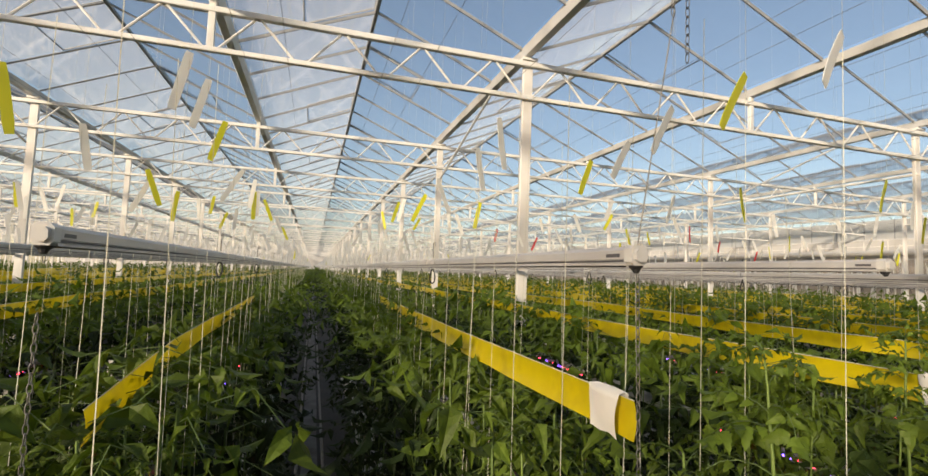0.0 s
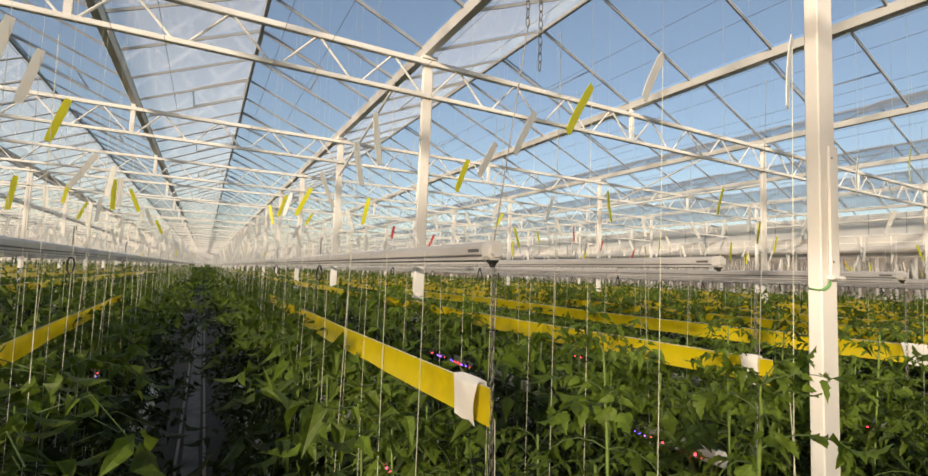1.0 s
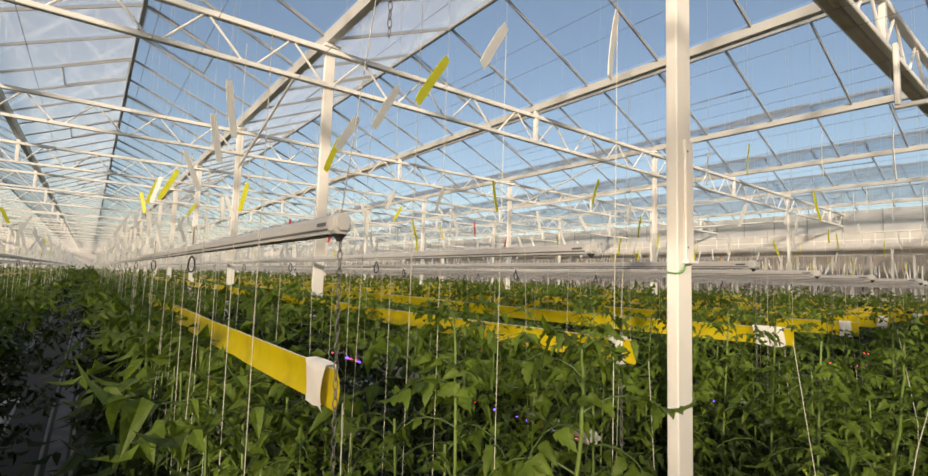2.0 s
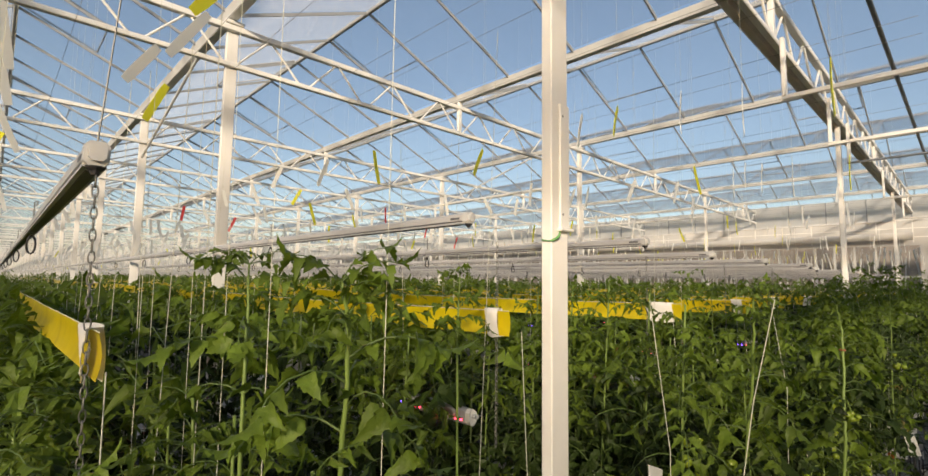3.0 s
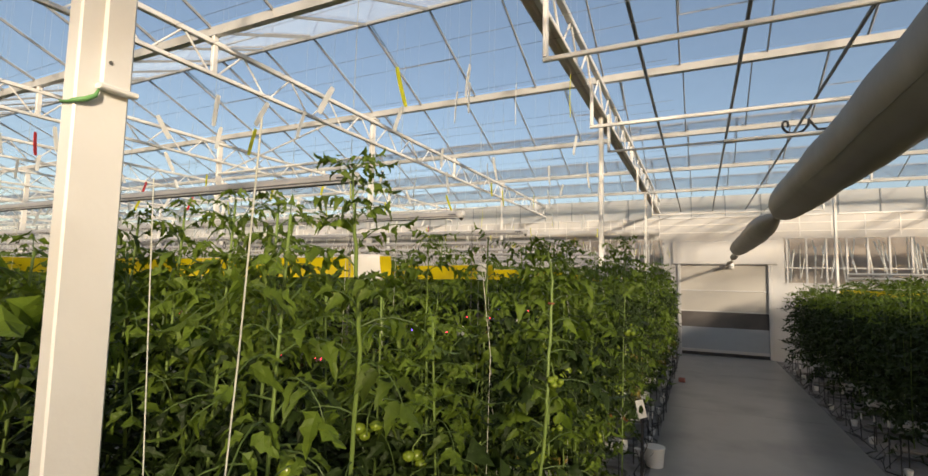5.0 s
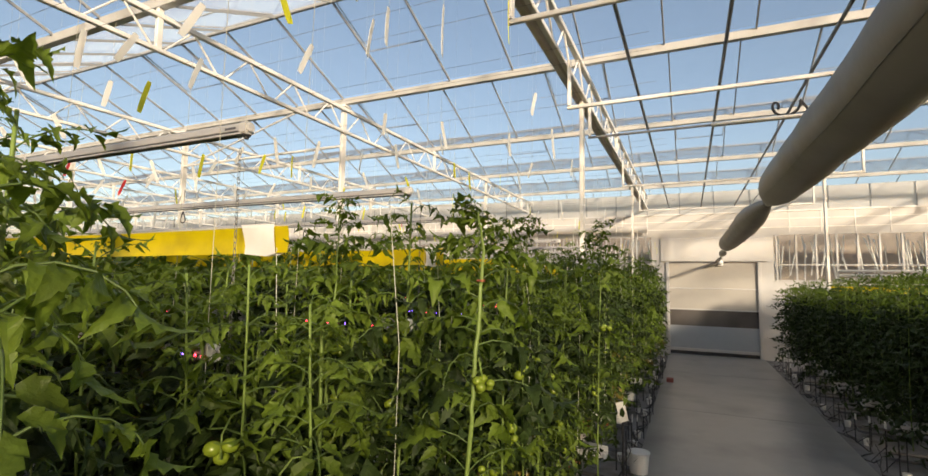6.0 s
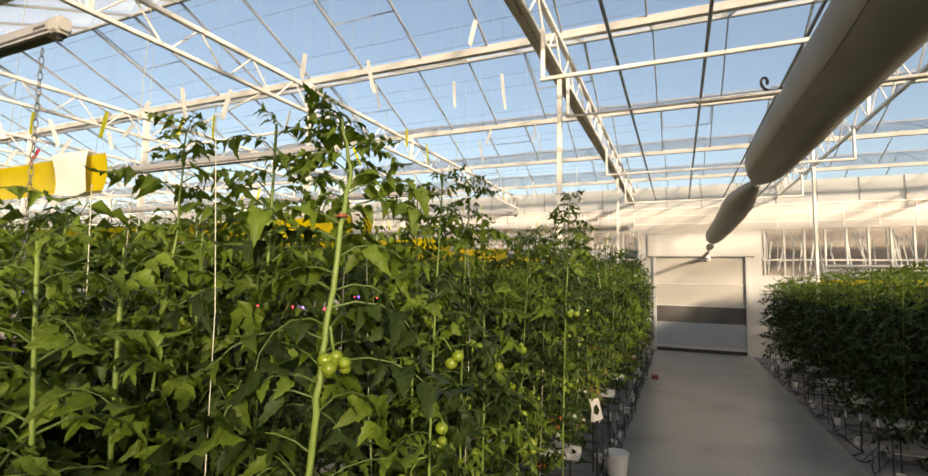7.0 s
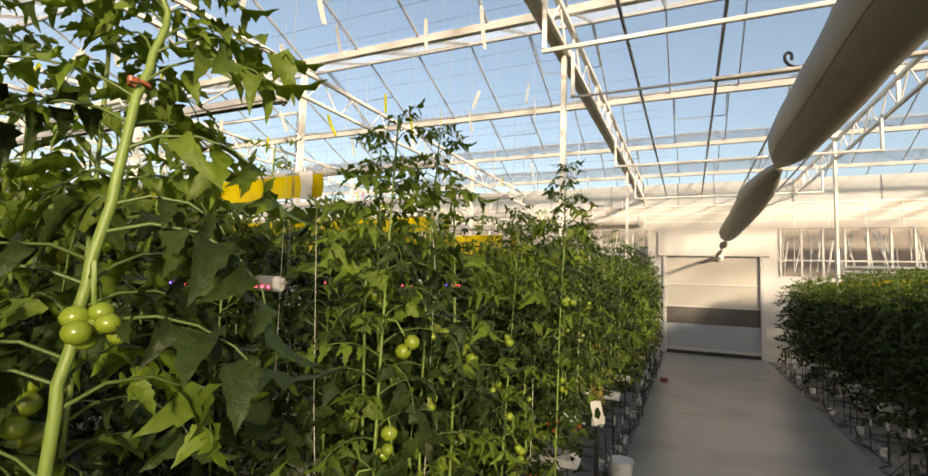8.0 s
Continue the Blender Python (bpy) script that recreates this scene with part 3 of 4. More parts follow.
    us = (0, 0.03, 0.25, 0.5, 0.75, 0.97, 1)
    nu = len(us)
    for i, y in enumerate(ys):
        sag = -0.02 * math.sin(math.pi * ((y - y0) % 5) / 5) + r.uniform(-0.004, 0.004)
        wob = 0.012 * math.sin(y * 0.9 + k) + r.uniform(-0.004, 0.004)
        for u in us:
            e = min(1, (y - y0) / 2)
            vs.append((x + (0.10 * max(0, 1 - (y - y0) / 4) if k == 2 else 0) + e * (wob + 0.035 * (u - 0.5) * math.sin(y * 0.5 + k)) + 0.010 * math.sin(math.pi * u), y, 2.927 + 0.118 * u + sag - (0.12 * (1 - e) ** 2 if k == -1 else 0)))
    for i in range(len(ys) - 1):
        for c in range(nu - 1):
            a = i * nu + c
            if not (k == -1 and i == 0 and c == 2):
                fs.append((a, a + nu, a + nu + 1, a + 1))
    t = thing("yellow_tape", "long yellow sticky trap tape stretched along a crop row", "sticky tape", group="yellow sticky tapes")
    part("film", MB().add(vs, fs), YELLOW, t, smooth=True)
    part("carrier_twine", MB().tube([Vector(vs[i * nu + nu - 1]) + Vector((0, 0, 0.002)) for i in range(0, len(ys), 4)], 0.002, 4), STRING, t)
    if k >= 0:
        tag = MB()
        n = 6
        for s in (1, -1):
            for i in range(n + 1):
                u = i / n
                yy = y0 + 0.05
                w0 = {0: 0.17, 2: 0.20}.get(k, 0.09)
                for q in range(4):
                    tag.v.append((x + (0.096 if k == 2 else 0) + s * (0.016 + 0.010 * math.sin(2.5 * u + q)), yy + w0 * q / 3 + 0.01 * math.sin(3 * u + k), 3.055 - 0.138 * u + 0.006 * math.sin(q * 2.1 + k) * u))
        for s in range(2):
            for i in range(n):
                for q in range(3):
                    a = s * (n + 1) * 4 + i * 4 + q
                    tag.f.append((a, a + 1, a + 5, a + 4))
                    tag.s.append(0)
        for q in range(3):
            tag.f.append((q, q + 1, (n + 1) * 4 + q + 1, (n + 1) * 4 + q))
            tag.s.append(0)
        part("paper_sleeve", tag, PAPER, t, "white paper folded over the tape", smooth=True)
    return t


def south_tape(k):
    x = ROW0 + PITCH * k
    r = random.Random(200 + k)
    y0 = -3.9 + r.uniform(-0.25, 0.15)
    vs, fs = [], []
    for i in range(44):
        y = y0 - 0.25 * i
        for u in (0, 0.5, 1):
            vs.append((x + 0.012 * math.sin(y * 0.9 + k) + 0.008 * math.sin(math.pi * u), y, 2.69 + 0.12 * u - 0.02 * math.sin(math.pi * ((y0 - y) % 5) / 5)))
    for i in range(43):
        for c in range(2):
            a = i * 3 + c
            fs.append((a, a + 1, a + 4, a + 3))
    t = thing("yellow_tape", "yellow sticky trap tape along a crop row across the aisle", "sticky tape", group="yellow sticky tapes")
    part("film", MB().add(vs, fs), YELLOW, t, smooth=True)
    part("carrier_twine", MB().tube([(x, y0 + 0.3, 2.872), (x, y0 - 10.7, 2.872)], 0.002, 4), STRING, t)


for k in range(-6, 14):
    tape(k)
for k in range(3, 13):
    south_tape(k)

# ---- crop ----
def leaflet(mb, base, along, side, length, width, fold, droop, stations, slot=0):
    """One lobed leaflet, folded along its midrib, rippled and drooping to a pointed tip."""
    nrm = side.cross(along).normalized()
    mid, lf, rt = [], [], []
    for i in range(stations + 1):
        u = i / stations
        w = width * (math.sin(math.pi * min(1, u ** 0.62)) ** 0.75) * (1.12 - 0.35 * u) if 0 < u < 1 else 0
        notch = stations > 3 and i % 2 == 0
        if notch:
            w *= 0.66 if stations < 8 else 0.82
        p = base + along * (length * (u - 0.10 * droop * u * u)) - nrm * (droop * length * u * u)
        mid.append(p)
        ripple = 0.25 * math.sin(2.3 * i + 40 * fold)
        ahead = -0.10 * w if notch else 0.30 * w
        lf.append(p + side * w + nrm * ((fold + ripple) * w) + along * ahead)
        rt.append(p - side * w + nrm * ((fold - ripple) * w) + along * ahead)
    o = len(mb.v)
    mb.v.extend(tuple(p) for p in mid)
    mb.v.extend(tuple(p) for p in lf[1:-1])
    mb.v.extend(tuple(p) for p in rt[1:-1])
    n = stations
    L = lambda i: o + n + i
    R = lambda i: o + n + (n - 1) + i
    for i in range(n):
        a, b = o + i, o + i + 1
        for S, flip in ((L, False), (R, True)):
            if i == 0:
                f = (a, b, S(1))
            elif i == n - 1:
                f = (a, b, S(i))
            else:
                f = (a, b, S(i + 1), S(i))
            mb.f.append(f[::-1] if flip else f)
            mb.s.append(slot)


def leaf(mb, r, base, az, elev, length, stations, pairs, slot=0, stemslot=1, rachis=True, broad=1.0):
    """A compound tomato leaf: an arching stalk with pairs of leaflets and a larger end leaflet."""
    h = Vector((math.cos(az), math.sin(az), 0))
    side = Vector((-math.sin(az), math.cos(az), 0))
    pts = []
    n = 5
    p = Vector(base)
    e = elev
    curl = r.uniform(1.0, 2.3)
    for i in range(n + 1):
        pts.append(p.copy())
        p = p + (h * math.cos(e) + Vector((0, 0, math.sin(e)))) * (length / n)
        e -= curl / n
    if rachis:
        pick = range(n + 1) if stations > 3 else (0, 2, 5)
        thick = 0.0038 if stations > 3 else 0.0022
        mb.tube([pts[i] for i in pick], [thick * length / 0.4 * (1 - 0.14 * i) + 0.0005 for i in pick], 4 if stations > 3 else 3, stemslot, caps=False)

    def at(u):
        f = u * n
        i = min(int(f), n - 1)
        return pts[i].lerp(pts[i + 1], f - i), (pts[i + 1] - pts[i]).normalized()

    q, d = at(0.9)
    leaflet(mb, q, d, side, length * 0.36, length * 0.105 * broad, r.uniform(0.1, 0.6), r.uniform(0.3, 0.9), stations, slot)
    for k in range(pairs):
        u = 0.28 + 0.56 * k / max(1, pairs - 1) if pairs > 1 else 0.55
        q, d = at(u)
        size = length * r.uniform(0.25, 0.33) * (0.8 + 0.3 * u)
        for s in (1, -1):
            out = (side * s + d * r.uniform(0.1, 0.8) + Vector((0, 0, r.uniform(-0.55, 0.2)))).normalized()
            sd = out.cross(Vector((0, 0, 1)).cross(out)).normalized()
            w = (d - out * d.dot(out)).normalized()
            w = (w + out.cross(w) * r.uniform(-0.7, 0.7)).normalized()
            sz = size * r.uniform(0.65, 1.12)
            leaflet(mb, q + out * 0.012 + d * (length * r.uniform(-0.03, 0.03)), out, w * s, sz, sz * broad * r.uniform(0.22, 0.32), r.uniform(0.1, 0.8), r.uniform(0.2, 1.1), stations, slot)


BERRY = [MB().ball((0, 0, 0), 1.0, 10, 6, 0, 0.88).mesh("tomato", m, True) for m in (FRUIT, FRUIT_RED)]


def plant_mesh(seed, height, base_z, stations, pairs, count, fruit=True, spread=0.42, lean=0.06, low=0.7, split=True, young=0.22, old=0.22):
    """Stem, leaves and fruit of one plant trained up its string, standing at the origin."""
    r = random.Random(seed)
    stem, joined, single, berries = MB(), MB(), [], []
    pts, rad = [], []
    n = 14
    ph = r.uniform(0, 6)
    for i in range(n + 1):
        u = i / n
        z = base_z + (height - base_z) * u
        pts.append(Vector((lean * math.sin(3.1 * u + ph) * 0.6, lean * math.cos(2.3 * u + ph) * 0.6, z)))
        rad.append(0.0085 * (1 - 0.5 * u))
    stem.tube(pts, rad, 7)

    def at(z):
        f = max(0, min(1, (z - base_z) / (height - base_z))) * n
        i = min(int(f), n - 1)
        return pts[i].lerp(pts[i + 1], f - i)

    az = r.uniform(0, 6.28)
    for c in range(count):
        u = ((c + r.uniform(0, 0.6)) / count) ** 0.8
        z = low + (height - low) * u
        az += 2.4 + r.uniform(-0.3, 0.3)
        top = max(0, 1 - (height - z) / 0.45)
        size = spread * r.uniform(0.8, 1.15) * (1 - 0.55 * top)
        el = r.uniform(0.25, 0.7) + 0.5 * top
        mb = MB() if split else joined
        # Pale slot: young growth, plus sunlit tops and sunlit leaves put in as colour.
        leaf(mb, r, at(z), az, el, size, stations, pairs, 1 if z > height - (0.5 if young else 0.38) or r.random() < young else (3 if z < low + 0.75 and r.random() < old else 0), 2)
        if split:
            single.append(mb.mesh("leaf", [LEAF, LEAF_YOUNG_LIT, PETIOLE, LEAF_OLD]))
    if not split:
        single = [joined.mesh("leaves", [LEAF, LEAF_YOUNG_LIT, PETIOLE, LEAF_OLD])]
    if fruit:
        for c in range(6):
            z = low + 0.15 + c * 0.30 + r.uniform(-0.1, 0.1)
            if z > height - 0.35:
                break
            a = r.uniform(0, 6.28)
            b = at(z)
            tip = b + Vector((math.cos(a) * 0.09, math.sin(a) * 0.09, -0.06))
            stem.tube([b, b.lerp(tip, 0.6) + Vector((0, 0, 0.03)), tip, tip + Vector((0, 0, -0.08))], 0.0035, 5)
            for q in range(r.randint(2, 4)):
                o = tip + Vector((r.uniform(-0.045, 0.045), r.uniform(-0.045, 0.045), -0.02 - 0.035 * q))
                berries.append((1 if c == 0 else 0, o, r.uniform(0.022, 0.033)))
    return stem.mesh("stem", STEM, True), single, berries


# The pale share paints brightness: low for dim rows, high for sunlit ones.
HI = [plant_mesh(20 + i, h, 0.85, 6, 4, 54, True, 0.30, low=0.95, young=0.10 if i < 3 else 0.42) for i, h in enumerate((2.95, 3.04, 2.88, 3.08, 2.98, 2.90))]
FINE = [plant_mesh(30 + i, h, 0.85, 6, 4, 54, False, 0.30, low=0.95, split=False, young=0.08 if i < 2 else 0.40) for i, h in enumerate((2.95, 3.02, 2.88, 3.05))]
MED = [plant_mesh(40 + i, h, 0.85, 4, 3, 46, False, 0.34, low=0.85, split=False, young=0.10 if i < 2 else 0.36) for i, h in enumerate((2.95, 3.02, 2.88, 3.05))]
# Shaded side of the aisle: no pale leaves below, lit tops by colour.
SOUTH = [plant_mesh(50 + i, h, 0.5, 3, 3, 60, False, 0.40, low=0.5, split=False, young=0.0, old=0.0) for i, h in enumerate((2.78, 2.85, 2.7))]

# Sunlit side: many pale leaves stand in for sun on the hedge.
NORTH = [plant_mesh(55 + i, h, 0.5, 3, 3, 56, False, 0.38, low=0.6, split=False, young=0.4) for i, h in enumerate((2.88, 2.95, 2.8))]


def core_mesh(seed, height):
    """A plant deep in the row: many plain leaves below, a finer top."""
    r = random.Random(seed)
    b = MB()
    stem = MB().tube([(0, 0, 0.85), (0.03, 0.02, 1.8), (0, 0, height)], 0.008, 4, caps=False)
    for c in range(60):
        z = 0.75 + (height - 0.95) * (c + r.random()) / 60
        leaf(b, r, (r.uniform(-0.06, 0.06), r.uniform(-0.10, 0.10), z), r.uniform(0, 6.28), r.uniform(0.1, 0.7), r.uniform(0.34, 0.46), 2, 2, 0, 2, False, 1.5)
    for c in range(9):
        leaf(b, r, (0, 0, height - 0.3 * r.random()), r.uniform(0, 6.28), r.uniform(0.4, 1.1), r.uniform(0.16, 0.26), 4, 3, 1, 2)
    return stem.mesh("stem", STEM, True), [b.mesh("leaves", [LEAF, LEAF_YOUNG_LIT, PETIOLE, LEAF_OLD], True)], []


CORE = [core_mesh(90 + i, h) for i, h in enumerate((2.85, 2.95, 2.78))]


def put_plant(meshes, x, y, turn, scale=1.0, label="green tomato vine trained up a white string"):
    t = thing("tomato_plant", label, "tomato plant", (x, y, 0), "tomato plants")
    t.rotation_euler = (0, 0, turn)
    t.scale = (1, 1, scale)
    part("stem", meshes[0], None, t)
    for m in meshes[1]:
        part(m.name.split(".")[0], m, None, t)
    for kind, o, size in meshes[2]:
        f = part("tomato", BERRY[kind], None, t)
        f.location, f.scale = o, (size, size, size)
    return t


for k in range(-2, 14):
    x = ROW0 + PITCH * k
    for y in (1.9, 2.2, 2.5)[1 if k == 1 else 0:]:
        put_plant(rnd.choice(MED[:2] if -1 <= k <= 3 else CORE), x + rnd.uniform(-0.05, 0.05), y, rnd.uniform(0, 6.28), rnd.uniform(0.92, 0.95) + (0.03 if k in (1, 3) else -0.04 if k == 2 else 0))
    if k != 1:
        for y in (0.95, 1.25, 1.6)[:1 if k in (3, 4) else 3]:
            put_plant(rnd.choice(CORE), x + rnd.uniform(-0.04, 0.04), y, rnd.uniform(0, 6.28), rnd.uniform(0.90, 0.94))
    for s in (-0.28, 0.28):
        for c in range(5):
            if k == 1 and (s < 0 and c < 3 or s > 0 and c == 1) or k in (3, 4) and s < 0 and c in (1, 2, 3):
                continue
            y = 0.72 + c * 0.36 + rnd.uniform(-0.06, 0.06)
            pool = HI if 0 <= k <= 5 and c < 2 and (c == 0 or k < 4) else FINE if c < (3 if k < 3 else 2) and -1 <= k <= 6 else (MED if k < 4 or k < 8 and c < 3 else NORTH if c < 3 else CORE)
            if pool is not CORE and pool is not NORTH:
                # Rows below 3 take the darker-coloured plants, later rows the sunlit-coloured ones.
                pool = pool[:len(pool) // 2] if k < 3 else pool[len(pool) // 2:]
            put_plant(rnd.choice(pool), x + s + (0.13 if k == 1 and s > 0 and c < 3 else -0.10 if k == -1 and s > 0 else 0.10 if k == 0 and s < 0 else 0) + rnd.uniform(-0.04, 0.04), y, rnd.uniform(0, 6.28), rnd.uniform(0.95, 1.0) + (0.05 if k >= 2 else 0) + (rnd.uniform(0.0, 0.07) if c == 0 else 0) + (rnd.uniform(-0.03, 0.10) if k >= 3 else 0) - (0.04 if k in (-1, 0) else 0.07 if k == 2 and c > 0 else 0.14 if k == 2 and s < 0 else 0) + (0.02 if (k, s) in ((1, 0.28), (2, 0.28)) and c < 2 else 0) + (0.035 if k == 1 and s > 0 else -0.09 if k == 3 and s < 0 else 0))
for x, y, size in ((2.95, 0.98, 1.05), (2.98, 1.22, 1.06), (2.93, 1.42, 1.05), (2.90, 1.64, 1.04)):
    put_plant(FINE[1], x, y, 2.1 * x + y, size)
for k in range(-2, 14):
    x = ROW0 + PITCH * k
    for s in (-0.24, 0.24):
        for c in range(4 if k > 2 else 2):
            y = -3.25 - c * 0.34 + rnd.uniform(-0.06, 0.06)
            put_plant(rnd.choice(SOUTH if k > 2 and c < 2 else CORE), x + s * 1.25 + (0.02 * c) + rnd.uniform(-0.04, 0.04), y, rnd.uniform(0, 6.28), rnd.uniform(0.98, 1.03))


def crop_mesh(seed, length, per_m, stations, pairs, size, low, rachis, top=2.85):
    r = random.Random(seed)
    b = MB()
    n = int(length * per_m)
    for _ in range(n):
        y = r.uniform(0, length)
        s = r.choice((-0.34, -0.30, -0.26, 0.0, 0.0, 0.26, 0.30, 0.34))
        z = low + (2.93 - low) * r.random() ** 0.75 + r.uniform(-0.1, 0.06)
        if s == 0:
            z = r.uniform(2.45, top + 0.18 * min(1, max(0, (y - 1.3) / 2)) if rachis else top)
        elif z > 2.25:
            s *= r.uniform(0.75, 1.0) if rachis else r.uniform(0.85, 1.3)
        # Pale colour only above 2.62, so the row walls read as shaded.
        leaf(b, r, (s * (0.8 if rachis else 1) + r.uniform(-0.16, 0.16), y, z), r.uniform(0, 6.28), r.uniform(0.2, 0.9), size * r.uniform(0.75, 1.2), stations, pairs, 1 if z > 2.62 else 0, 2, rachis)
    if rachis:
        for q in range(int(length * 5)):
            x, y = r.choice((-0.24, 0.24)), length * (q + 0.5) / (length * 5)
            b.tube([(x, y, 0.5), (x + r.uniform(-0.05, 0.05), y, 1.8), (x, y, 2.85)], 0.006, 4, 2, caps=False)
    return b.mesh("crop_row", [LEAF, LEAF_YOUNG_LIT, PETIOLE, LEAF_OLD])


MID = [crop_mesh(60 + i, 5.7, 165, 3, 2, 0.40, 0.6, True) for i in range(2)]
NEXT = [crop_mesh(65 + i, 5.0, 80, 2, 2, 0.46, 1.0, False, 2.98) for i in range(2)]
FAR = [crop_mesh(70 + i, 5.0, 30, 2, 1, 0.58, 1.7, False, 3.05) for i in range(2)]
LAST = [crop_mesh(80 + i, 10.0, 16, 2, 0, 0.95, 2.0, False, 3.05) for i in range(2)]


def crop(meshes, x, y, label):
    o = new("tomato_crop", rnd.choice(meshes))
    o.location = (x, y, rnd.uniform(-0.05, 0.05) + (0.16 if x > 4 else -0.02 if x > 3 else 0.10 if x > 2 else 0.03))
    tagged(o, label, "tomato crop", "", "stuff")


for k in range(-6, 14):
    x = ROW0 + PITCH * k
    for c in range(2):
        near = -2 <= k <= 4 and c == 0
        crop(MID if near else (NEXT if k <= 9 else FAR), x, 1.75 if near else 2.45 + 5 * c, "dense green tomato foliage along the row")
for k in range(-12, 14):
    x = ROW0 + PITCH * k
    for c in range(6):
        crop(FAR, x, 12.45 + 5 * c, "distant green tomato foliage along the row")
    for c in range(6):
        crop(LAST, x, 42.45 + 10 * c, "far green tomato foliage along the row")
for k in range(-2, 14):
    x = ROW0 + PITCH * k
    for c in range(3):
        crop(NEXT if c == 0 and k > 2 else FAR, x, -9.6 - 5 * c, "green tomato foliage of the rows across the aisle")


# ---- grown-out vines at the row ends that stand nearest the aisle ----
def trained_vine(label, path, seed, count, size, clusters, low, thick=0.006, keep_clear=False, broad=1.05):
    """A single vine whose stem follows a bent line, with its leaves, side shoots and fruit."""
    r = random.Random(seed)
    pts = [Vector(p) for p in path]
    t = thing("tomato_plant", label, "tomato plant", (0, 0, 0), "tomato plants")
    dense = []
    for a, c in zip(pts, pts[1:]):
        for i in range(6):
            dense.append(a.lerp(c, i / 6) + Vector((r.uniform(-1, 1), r.uniform(-1, 1), 0)) * 0.003)
    dense.append(pts[-1])
    n = len(dense)
    stem, leaves = MB(), []
    stem.tube(dense, [thick * (1 - 0.7 * (i / n) ** 3) for i in range(n)], 9)
    az = r.uniform(0, 6.28)
    top = dense[-1].z
    for i in range(count):
        u = (i + r.uniform(0, 0.5)) / count
        p = dense[min(n - 1, int(u * n))]
        if p.z < low:
            continue
        az += 2.4 + r.uniform(-0.3, 0.3)
        if keep_clear and abs((az - 4.0 + math.pi) % (2 * math.pi) - math.pi) < 1.0:
            az += 2.0
        tip = max(0, 1 - (top - p.z) / 0.4)
        leaves.append(MB())
        leaf(leaves[-1], r, p, az, r.uniform(0.2, 0.6) + 0.6 * tip, size * r.uniform(0.85, 1.15) * (1 - 0.6 * tip), 9, 4, 1 if p.z > top - (0.3 if keep_clear else 0.5) or r.random() < 0.3 else 0, 2, broad=broad + 0.2 * tip)
    for i in range(5):
        a = r.uniform(0, 6.28)
        leaves.append(MB())
        leaf(leaves[-1], r, dense[-1], a, r.uniform(0.2, 1.0), size * r.uniform(0.3, 0.5), 7, 3, 1, 2, broad=1.15)
    part("stem", stem, STEM, t, smooth=True)
    for mb in leaves:
        part("leaf", mb, [LEAF, LEAF_YOUNG_LIT, PETIOLE, LEAF_OLD], t, smooth=True)
    for (cx, cy, cz, num, rad) in clusters:
        near = min(dense, key=lambda q: abs(q.z - cz - 0.05))
        st = MB().tube([near, (near + Vector((cx, cy, cz + 0.06))) / 2 + Vector((0, 0, 0.03)), (cx, cy, cz + 0.03)], 0.0035, 6)
        so = part("fruit_stalk", st, STEM, t, smooth=True)
        for q in range(num):
            a = q * 2.4
            f = part("tomato", BERRY[0], None, so, "glossy unripe green tomato")
            s = rad * r.uniform(0.85, 1.08)
            f.location, f.scale = (cx + rad * 1.15 * math.cos(a) * (0.5 + 0.5 * (q % 3)), cy + rad * 1.15 * math.sin(a) * (0.5 + 0.5 * (q % 3)), cz - rad * 0.35 * q + 0.02), (s, s, s)
    return t


trained_vine("tall tomato vine leaning out with green fruit at the row end", [(4.04, 0.50, 0.9), (4.02, 0.40, 1.8), (4.04, 0.36, 2.35), (4.07, 0.36, 2.55), (4.11, 0.36, 2.8), (4.15, 0.37, 2.96), (4.12, 0.38, 3.08)], 5, 52, 0.285, [(4.06, 0.33, 2.46, 7, 0.0175)], 1.2, 0.0085, True, 1.15)
trained_vine("tomato vine with pale fruit clusters on its string", [(4.10, 1.05, 0.9), (4.10, 1.08, 1.6), (4.14, 1.1, 2.1), (4.16, 1.09, 2.5), (4.20, 1.1, 2.8), (4.21, 1.1, 3.14)], 6, 42, 0.28, [(4.13, 1.06, 2.24, 5, 0.026), (4.20, 1.06, 2.50, 4, 0.024)], 1.2)
trained_vine("tall tomato vine with a nodding top at the row end", [(1.05, 0.72, 0.9), (1.06, 0.74, 2.0), (1.06, 0.68, 2.8), (1.05, 0.65, 3.08), (1.02, 0.63, 3.18)], 7, 30, 0.29, [(1.10, 0.70, 2.3, 4, 0.026)], 1.2)
trained_vine("tomato vine with a spreading top beside its string", [(1.00, 1.0, 0.9), (1.0, 1.02, 2.0), (1.02, 1.08, 2.9), (1.03, 1.12, 3.22)], 8, 30, 0.29, [(1.02, 0.97, 2.2, 4, 0.026)], 1.2)
trained_vine("tomato vine rising above the tape at the row end", [(5.62, 0.66, 0.9), (5.6, 0.68, 2.0), (5.64, 0.68, 2.9), (5.66, 0.66, 3.22)], 9, 38, 0.28, [(5.6, 0.62, 2.3, 5, 0.024)], 1.2)
trained_vine("tomato vine with a tall leafy top beside the tape", [(2.00, 1.35, 0.9), (2.01, 1.35, 2.0), (2.01, 1.37, 2.9), (2.03, 1.38, 3.22)], 11, 46, 0.23, [(1.98, 1.33, 2.3, 4, 0.025)], 2.8)
trained_vine("tomato vine with its top leaning out over the aisle", [(2.88, 0.64, 0.9), (2.85, 0.56, 2.0), (2.77, 0.46, 2.72), (2.68, 0.415, 3.0), (2.64, 0.40, 3.16)], 10, 34, 0.21, [(2.80, 0.5, 2.3, 5, 0.024)], 1.2)
